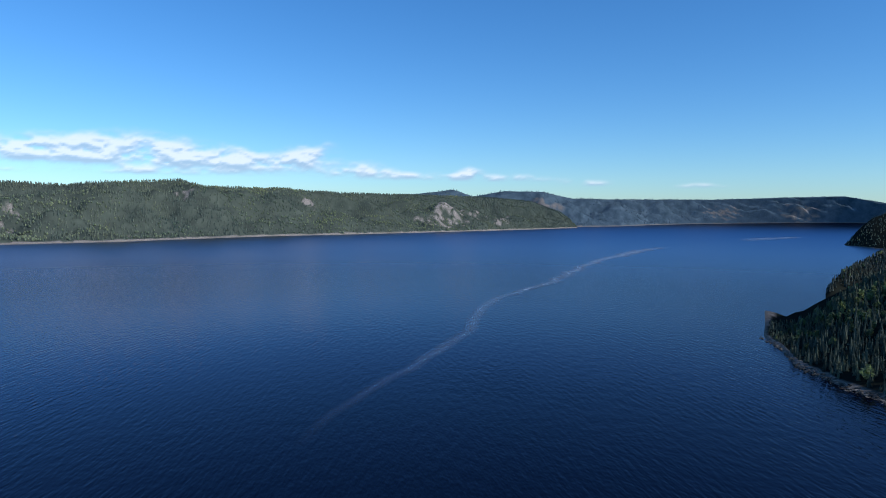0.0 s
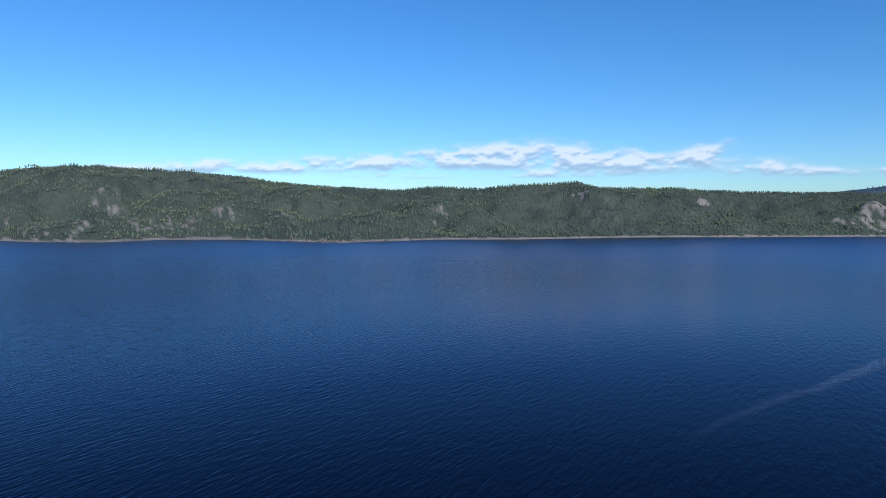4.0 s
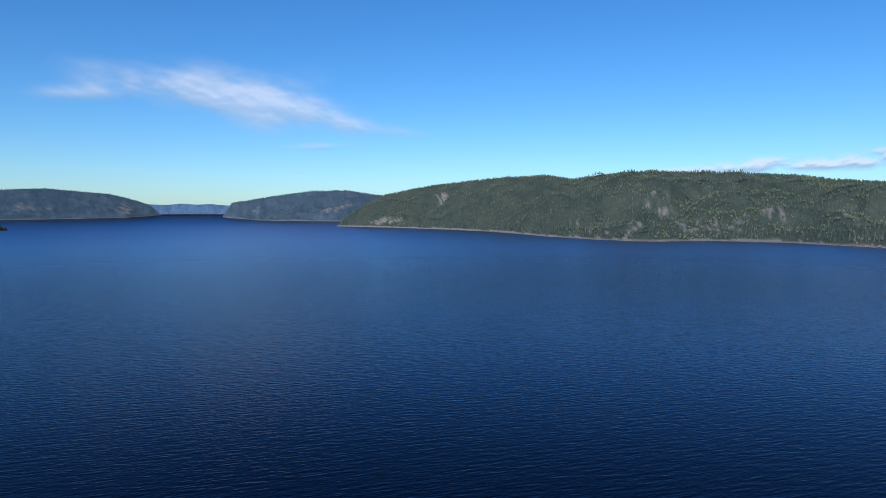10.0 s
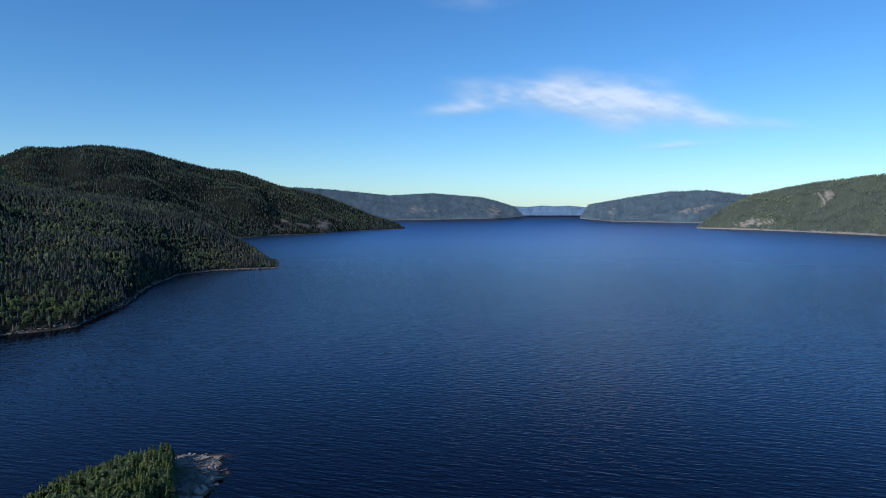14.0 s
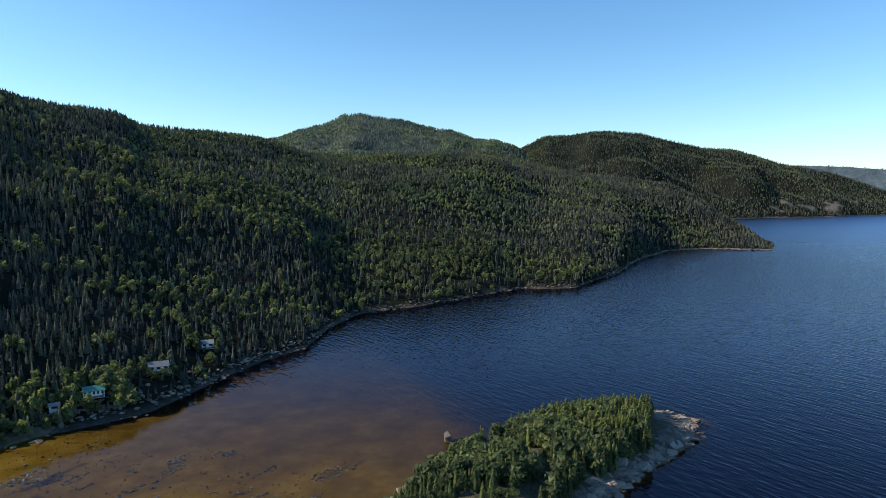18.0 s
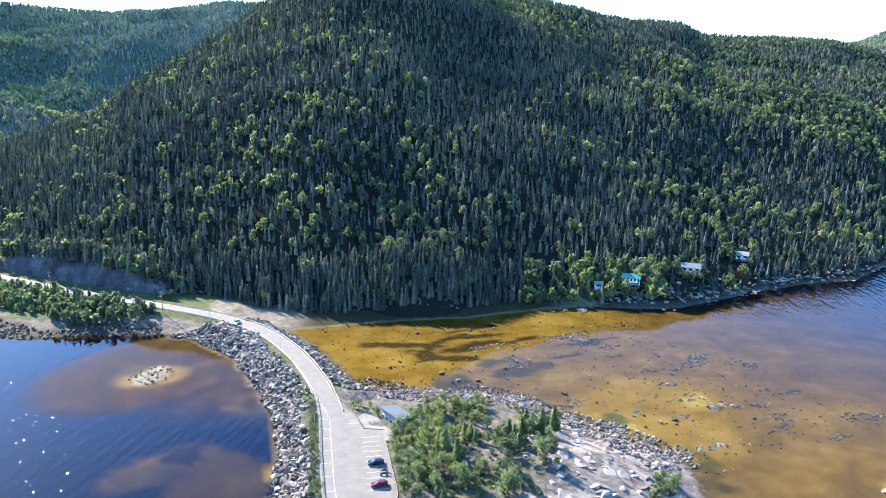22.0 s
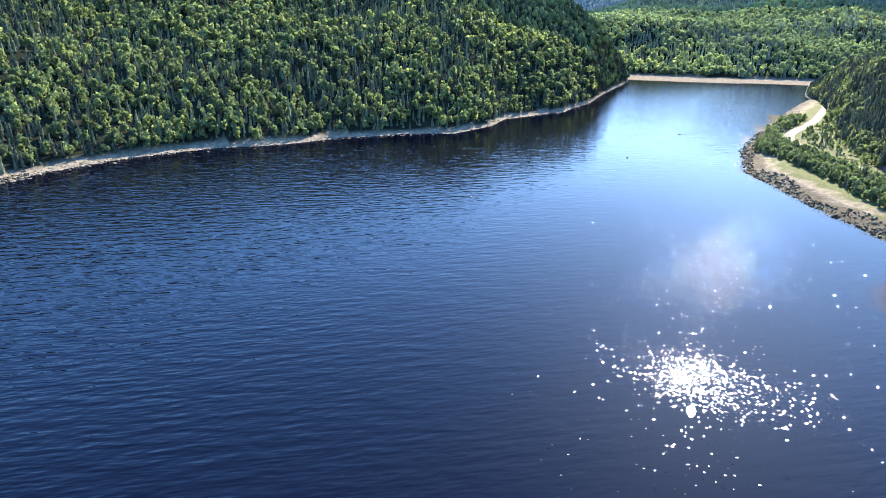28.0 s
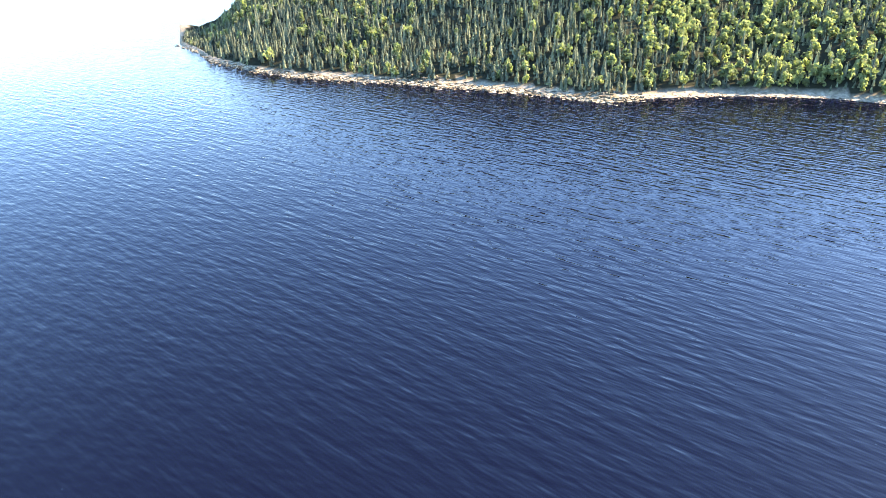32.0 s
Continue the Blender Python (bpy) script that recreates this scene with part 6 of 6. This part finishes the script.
# ---------------------------------------------------------------- vehicles
def car(m, paint, label, tall=1.45, length=4.4):
    c = thing("car", label, "car", m, "cars at the causeway")
    L, wd = length, 1.78
    low = [(-L / 2, 0.35), (-L / 2, 0.78), (-L / 2 + 0.25, 0.92), (-L * 0.2, 0.98), (L * 0.22, 0.95), (L / 2 - 0.15, 0.78), (L / 2, 0.6), (L / 2, 0.32)]
    bm = prism(low, wd)
    bmesh.ops.bevel(bm, geom=list(bm.edges), offset=0.07, segments=2, affect="EDGES")
    part("body", bm, paint, c)
    up = [(-L * 0.44, 0.94), (-L * 0.33, tall - 0.05), (L * 0.08, tall), (L * 0.27, 0.94)]
    bm = prism(up, wd - 0.22)
    for v in bm.verts:
        if v.co.z > 1.1:
            v.co.y *= 0.84
    bmesh.ops.bevel(bm, geom=list(bm.edges), offset=0.05, segments=2, affect="EDGES")
    part("cabin_glass", bm, GLASS, c, "dark tinted windows")
    bm = box(L * 0.36, wd - 0.5, 0.06, (-L * 0.125, 0, tall - 0.03), 0.03)
    part("roof", bm, paint, c)
    for sx in (-1, 1):
        for sy in (-1, 1):
            w = part("wheel", tube(0.33, 0.33, (0, -0.11, 0), (0, 0.11, 0), 16), RUBBER, c)
            w.matrix_basis = pose(sx * L * 0.31, sy * (wd / 2 - 0.1), 0.33)
            part("rim", tube(0.2, 0.2, (0, -0.125, 0), (0, 0.125, 0), 12), STEEL, w)
    for sy in (-1, 1):
        part("headlight", box(0.08, 0.36, 0.14, (L / 2 - 0.06, sy * 0.62, 0.62), 0.02), LAMP_GLASS, c)
        part("tail_light", box(0.06, 0.3, 0.16, (-L / 2 + 0.02, sy * 0.66, 0.68), 0.02), RED_CLOTH, c)
        part("mirror", box(0.14, 0.16, 0.12, (L * 0.17, sy * (wd / 2 + 0.06), 0.95), 0.02), paint, c)
    part("bumper", box(0.1, wd - 0.1, 0.2, (-L / 2 - 0.02, 0, 0.36), 0.03), BLACK_PAINT, c)
    return c


FACE = math.degrees(math.atan2(-W.y, -W.x))
car(pose(-47.4, -155.4, ROAD_Z + 0.01, 0, 0, FACE), BLUE_PAINT, "dark blue hatchback parked in a stall of the car park")
car(pose(-44.9, -145.0, ROAD_Z + 0.01, 0, 0, FACE), RED_PAINT, "dark red hatchback parked in a stall of the car park")
car(pose(-27.6, -291.5, ROAD_Z + 0.01, 0, 0, 62), SILVER_PAINT, "silver white car driving along the causeway road", 1.6)


def motorbike(m):
    c = thing("motorcycle", "black motorcycle parked between the cars", "motorcycle", m)
    for x in (-0.72, 0.72):
        w = part("wheel", tube(0.31, 0.31, (0, -0.07, 0), (0, 0.07, 0), 14), RUBBER, c)
        w.matrix_basis = pose(x, 0, 0.31)
        part("rim", tube(0.18, 0.18, (0, -0.08, 0), (0, 0.08, 0), 10), STEEL, w)
    part("frame", box(1.0, 0.26, 0.34, (0, 0, 0.32), 0.06), BLACK_PAINT, c)
    part("fuel_tank", box(0.5, 0.3, 0.26, (0.16, 0, 0.68), 0.1), BLACK_PAINT, c)
    part("seat", box(0.66, 0.28, 0.12, (-0.36, 0, 0.74), 0.04), RUBBER, c)
    part("fork", tube(0.035, 0.035, (0.72, 0, 0.31), (0.46, 0, 1.05), 6), STEEL, c)
    part("handlebar", tube(0.02, 0.02, (0.44, -0.4, 1.05), (0.44, 0.4, 1.05), 6), STEEL, c)
    part("luggage_box", box(0.36, 0.4, 0.3, (-0.82, 0, 0.8), 0.05), BLACK_PAINT, c)


motorbike(pose(-48.2, -150.8, ROAD_Z + 0.01, 0, 0, FACE + 6))
motorbike(pose(-47.6, -149.4, ROAD_Z + 0.01, 0, 0, FACE + 10))


# ---------------------------------------------------------------- poles, wires, flag, boat
def street_lamp(x, y, turn):
    s = thing("street_lamp", "slim grey street lamp beside the road", "street lamp", pose(x, y, 3.8, 0, 0, turn), "street lamps")
    part("pole", tube(0.09, 0.05, (0, 0, 0), (0, 0, 7.6), 8), STEEL, s)
    part("arm", tube(0.04, 0.04, (0, 0, 7.5), (1.6, 0, 7.9), 6), STEEL, s)
    part("lamp_head", box(0.7, 0.26, 0.12, (1.8, 0, 7.85), 0.04), STEEL, s)
    part("base_plate", box(0.4, 0.4, 0.25, (0, 0, 0), 0.04), CONCRETE, s)


for x, y, turn in [(-38.6, -247, 190), (-17.0, -300, 230), (-37.2, -183.5, 170)]:
    street_lamp(x, y, turn)


def power_pole(x, y, turn):
    z = max(ground_at(x, y), 3.5)
    s = thing("power_pole", "wooden power pole with a crossarm beside the road", "power pole", pose(x, y, z - 0.4, 0, 0, turn), "power poles")
    part("pole", tube(0.16, 0.11, (0, 0, 0), (0, 0, 11), 8), TIMBER, s)
    part("crossarm", box(1.8, 0.1, 0.12, (0, 0, 10.2), 0.01), TIMBER, s)
    for k in (-0.8, 0.8):
        part("insulator", tube(0.05, 0.04, (k, 0, 10.32), (k, 0, 10.5), 6), WHITE, s)
    part("transformer", tube(0.22, 0.22, (0.3, 0, 8.4), (0.3, 0, 9.2), 10), STEEL, s)
    return Vector((x, y, z - 0.4))


POLES = [power_pole(*p) for p in [(2, -321, 60), (54, -381, 40), (128, -459, 45), (160, -490, 50), (183, -528, 70)]]


def wire(a, b, sag):
    c = bpy.data.curves.new("wire", "CURVE")
    c.dimensions, c.bevel_depth, c.bevel_resolution = "3D", 0.025, 1
    sp = c.splines.new("POLY")
    sp.points.add(16)
    for k, pt in enumerate(sp.points):
        t = k / 16
        q = a.lerp(b, t)
        pt.co = (q.x, q.y, q.z - sag * 4 * t * (1 - t), 1)
    c.materials.append(BLACK_PAINT)
    tagged(new("power_line", c), "thin dark power line sagging between the poles", "power line", "power lines")


for a, b in zip(POLES[:-1], POLES[1:]):
    for dz in (8.2, 10.5):
        wire(a + Vector((0, 0, dz)), b + Vector((0, 0, dz)), 1.4)


def flag_pole(x, y):
    s = thing("flagpole", "white flagpole with a red and white flag at the car park", "flagpole", pose(x, y, 4.0))
    part("pole", tube(0.06, 0.03, (0, 0, 0), (0, 0, 8.0), 8), WHITE, s)
    part("finial", tube(0.07, 0.07, (0, 0, 8.0), (0, 0, 8.12), 8), STEEL, s)
    cloth = part("flag", bmesh.new(), RED_CLOTH, s, "red and white flag with a red leaf shape")
    bpy.data.objects.remove(cloth)
    n = 17
    xs = np.linspace(0, 2.4, n)
    band = [(0, 5, RED_CLOTH), (4, 13, WHITE_CLOTH), (12, 17, RED_CLOTH)]
    flag = None
    for a, b, mat in band:
        u = xs[a:b]
        v = np.array([[(x, 0.16 * math.sin(x * 3.2) * x / 2.4, z - 0.18 * x) for z in (6.6, 7.2, 7.85)] for x in u]).reshape(-1, 3)
        ob = new("flag_band" if flag else "flag", mesh_of("flag", np.vstack([v, v + (0, 0.02, 0)]), np.vstack([grid_faces(len(u), 3), (grid_faces(len(u), 3) + len(v))[:, ::-1]]), mat))
        ob.parent = s
        flag = flag or ob
    leaf = bmesh.new()
    ring = []
    for k in range(22):
        ang = 2 * math.pi * k / 22
        rad = 0.34 if k % 2 else 0.19
        ring.append(leaf.verts.new((1.2 + math.cos(ang) * rad, 0.0, 7.0 + math.sin(ang) * rad)))
    leaf.faces.new(ring)
    bmesh.ops.solidify(leaf, geom=leaf.faces, thickness=0.16)
    part("flag_leaf", leaf, RED_CLOTH, s)
    for ch in s.children:
        if ch.name.startswith("flag"):
            ch.matrix_basis = pose(0, 0, 0, 0, 0, 168)


flag_pole(-34.8, -126.0)


def boat(az, r):
    p = polar(np.array(az), np.array(float(r)), np.array(0.0))
    q = draw_in(np.array([p]))[0]
    s = thing("boat", "small white motor boat far out on the fjord", "boat", pose(*q, 0, 0, 20))
    s.scale = (0.62, 0.62, 0.62)
    bm = bmesh.new()
    prism([(-5, 0.0), (-5.2, 1.6), (5.5, 2.0), (3.6, 0.0)], 3.2, bm)
    bmesh.ops.bevel(bm, geom=list(bm.edges), offset=0.2, segments=1, affect="EDGES")
    part("hull", bm, WHITE, s)
    part("wheelhouse", box(3.6, 2.2, 2.2, (0, 0, 1.6), 0.1), WHITE, s)
    part("window", box(2.6, 2.26, 0.6, (0.2, 0, 2.7), 0.02), GLASS, s)
    part("mast", tube(0.06, 0.04, (-0.6, 0, 3.8), (-0.6, 0, 6.0), 6), STEEL, s)


boat(299.1, 5987)


# ---------------------------------------------------------------- foam streak and clouds
def foam_material():
    m, t, b = material("foam_film", 0.5)
    b.inputs["Base Color"].default_value = (0.3, 0.38, 0.48, 1)
    tr = node(t, "BsdfTransparent")
    a = t.nodes.new("ShaderNodeAttribute")
    a.attribute_name = "cover"
    n = ramp(t, noise_of(t, 0.02, 5, 0.7), [(0.3, (0.4, 0.4, 0.4)), (0.7, (1, 1, 1))])
    f = mix(t, 1.0, n, a.outputs["Color"], "MULTIPLY")
    ms = node(t, "MixShader")
    t.links.new(f, ms.inputs[0])
    t.links.new(tr.outputs[0], ms.inputs[1])
    t.links.new(b.outputs[0], ms.inputs[2])
    t.links.new(ms.outputs[0], t.nodes["Material Output"].inputs[0])
    return m


FOAM = foam_material()


def streak(pts, widths):
    line = smooth_line(np.array(pts, float), 12.0)
    d = np.linspace(0, 1, len(line))
    w = np.interp(d, np.linspace(0, 1, len(widths)), widths)
    t = np.gradient(line, axis=0)
    t /= np.hypot(t[:, 0], t[:, 1])[:, None]
    nrm = np.stack([-t[:, 1], t[:, 0]], -1)
    off = np.linspace(-1, 1, 9)
    wig = fbm(line[:, 0] / 60, line[:, 1] / 60, 3, 88)[:, None, None] * 0.5 * w[:, None, None] * nrm[:, None, :]
    xy = line[:, None, :] + nrm[:, None, :] * (off[None, :, None] * w[:, None, None]) + wig
    v = np.dstack([xy, np.full(xy.shape[:2], 0.35)])
    cover = (1 - np.abs(off)[None, :]) ** 0.8 * np.interp(d, (0, 0.12, 0.4, 0.9, 1), (0.0, 0.25, 0.6, 0.95, 0.0))[:, None]
    ob = new("foam_streak", mesh_of("foam_streak", draw_in(v).reshape(-1, 3), grid_faces(len(line), 9), FOAM, True, [("cover", cover)]))
    tagged(ob, "pale foam streak drifting on the fjord current", "foam", kind="structure")
    ob.visible_shadow = False


streak([(150, 320), (200, 363), (281, 418), (378, 478), (478, 557), (651, 699), (874, 804), (1111, 947), (1410, 1114), (1896, 1331), (2240, 1450)], [5, 9, 10, 12, 18, 16, 20, 34, 26, 28])
streak([(3100, 1560), (3394, 1659), (3700, 1700), (4000, 1736)], [30, 90, 40])


def cloud_material():
    m, t, b = material("cloud")
    t.nodes.remove(b)
    # cloud sheets glow by themselves, the sun does not light them
    em = node(t, "Emission", Strength=1.0)
    tone = t.nodes.new("ShaderNodeAttribute")
    tone.attribute_name = "tone"
    t.links.new(ramp(t, tone.outputs["Fac"], [(0.0, (0.42, 0.55, 0.7)), (0.5, (0.62, 0.72, 0.82)), (1.0, (0.95, 0.97, 1.0))]), em.inputs[0])
    tr = node(t, "BsdfTransparent")
    a = t.nodes.new("ShaderNodeAttribute")
    a.attribute_name = "cover"
    ms = node(t, "MixShader")
    t.links.new(a.outputs["Fac"], ms.inputs[0])
    t.links.new(tr.outputs[0], ms.inputs[1])
    t.links.new(em.outputs[0], ms.inputs[2])
    t.links.new(ms.outputs[0], t.nodes["Material Output"].inputs[0])
    return m


CLOUD = cloud_material()


def cloud_bank(az0, az1, el0, el1, puffs, seed, ragged, thickest, grain, lift, label, sink=0.0):
    """A distant bank of cloud on the rim of the sky; puffs: heading, height, half width, half height in degrees, weight, slant."""
    az, el = np.arange(az0, az1, 0.2), np.arange(el0, el1, 0.11)
    a, e = np.meshgrid(az, el, indexing="ij")
    mass = np.zeros_like(a)
    for ca, ce, wa, we, k, slant in puffs:
        de = e - ce + sink - (a - ca) * slant
        we, wa = we * 1.45, wa * 1.1
        up = np.where(de < 0, we * 0.7, we)
        mass = mass + k * np.exp(-((a - ca) / wa) ** 2 - (de / up) ** 2)
    n = fbm(a * grain, (e - a * lift) * grain * 2.2, 6, seed)
    m = mass * (1 + n * ragged) - 0.12
    cover = np.clip(m * 1.15, 0, 1)
    cover = cover * cover * (3 - 2 * cover) * thickest
    edge = np.minimum(np.minimum(a - az0, az1 - a) / 1.0, np.minimum(e - el0, el1 - e) / 0.4)
    cover *= np.clip(edge, 0, 1)
    # sunlit tops and shaded undersides are painted into the tone
    tone = np.clip(0.35 + np.gradient(m, axis=1) * -4 + m * 0.4, 0, 1)
    r = 4940.0
    v = np.dstack([polar(a, r * np.cos(np.radians(e)), 0)[..., :2], EYE_Z + r * np.sin(np.radians(e))])
    ob = new("backdrop", mesh_of("backdrop", v.reshape(-1, 3), grid_faces(*a.shape)[:, ::-1], CLOUD, True, [("cover", cover), ("tone", tone)]))
    ob.visible_shadow = False
    tagged(ob, label, "cloud", kind="structure")


cloud_bank(-66, 28, 2.0, 7.6, [(4, 4.3, 3.5, 0.5, 0.75, 0), (0, 4.6, 3.2, 0.6, 0.85, 0), (-4.5, 4.75, 3.2, 0.7, 0.9, 0), (-9, 5.0, 3.2, 0.75, 0.95, 0), (-13.5, 5.0, 3.4, 0.95, 1.15, 0), (-18.5, 4.7, 3.2, 0.8, 1.0, 0), (-22.5, 4.5, 2.6, 0.7, 0.8, 0), (-26.6, 4.95, 2.1, 0.75, 1.05, -0.2),
                               (-30.5, 4.0, 3.4, 0.6, 0.75, 0), (-34, 3.7, 1.8, 0.35, 0.6, 0), (-40.7, 3.95, 1.0, 0.38, 0.95, 0), (-38, 3.6, 2.2, 0.3, 0.6, 0), (-44.5, 3.5, 4.0, 0.32, 0.6, 0), (-51, 3.1, 2.2, 0.25, 0.5, 0), (-60, 2.85, 2.5, 0.22, 0.5, 0),
                               (9, 4.0, 3, 0.5, 0.85, 0), (14.5, 3.9, 3, 0.5, 0.8, 0), (20, 3.5, 3, 0.35, 0.7, 0), (24, 3.2, 2, 0.25, 0.5, 0), (-2, 3.4, 6, 0.25, 0.45, 0), (-14, 3.6, 6, 0.25, 0.4, 0)], 3, 0.6, 0.78, 0.7, 0.0, "low white cumulus clouds over the far hills", 0.5)
cloud_bank(34, 84, 2.4, 19, [(49.5, 7.6, 3.2, 1.3, 0.45, 0.25), (53, 8.7, 4.5, 2.2, 0.6, 0.05), (59, 8.9, 5.0, 1.7, 0.75, 0.08), (65, 9.9, 4.5, 0.9, 0.7, 0.1), (68, 8.7, 4.5, 0.6, 0.7, -0.05), (44, 6.6, 4.5, 0.5, 0.36, 0.1), (51, 5.2, 3.4, 0.3, 0.5, -0.05),
                             (49, 3.65, 2.2, 0.1, 0.45, 0), (52, 3.2, 1.2, 0.09, 0.4, 0), (67, 17.2, 5, 0.9, 0.4, 0)], 9, 0.5, 0.62, 0.2, 0.2, "thin wispy white cloud over the fjord")
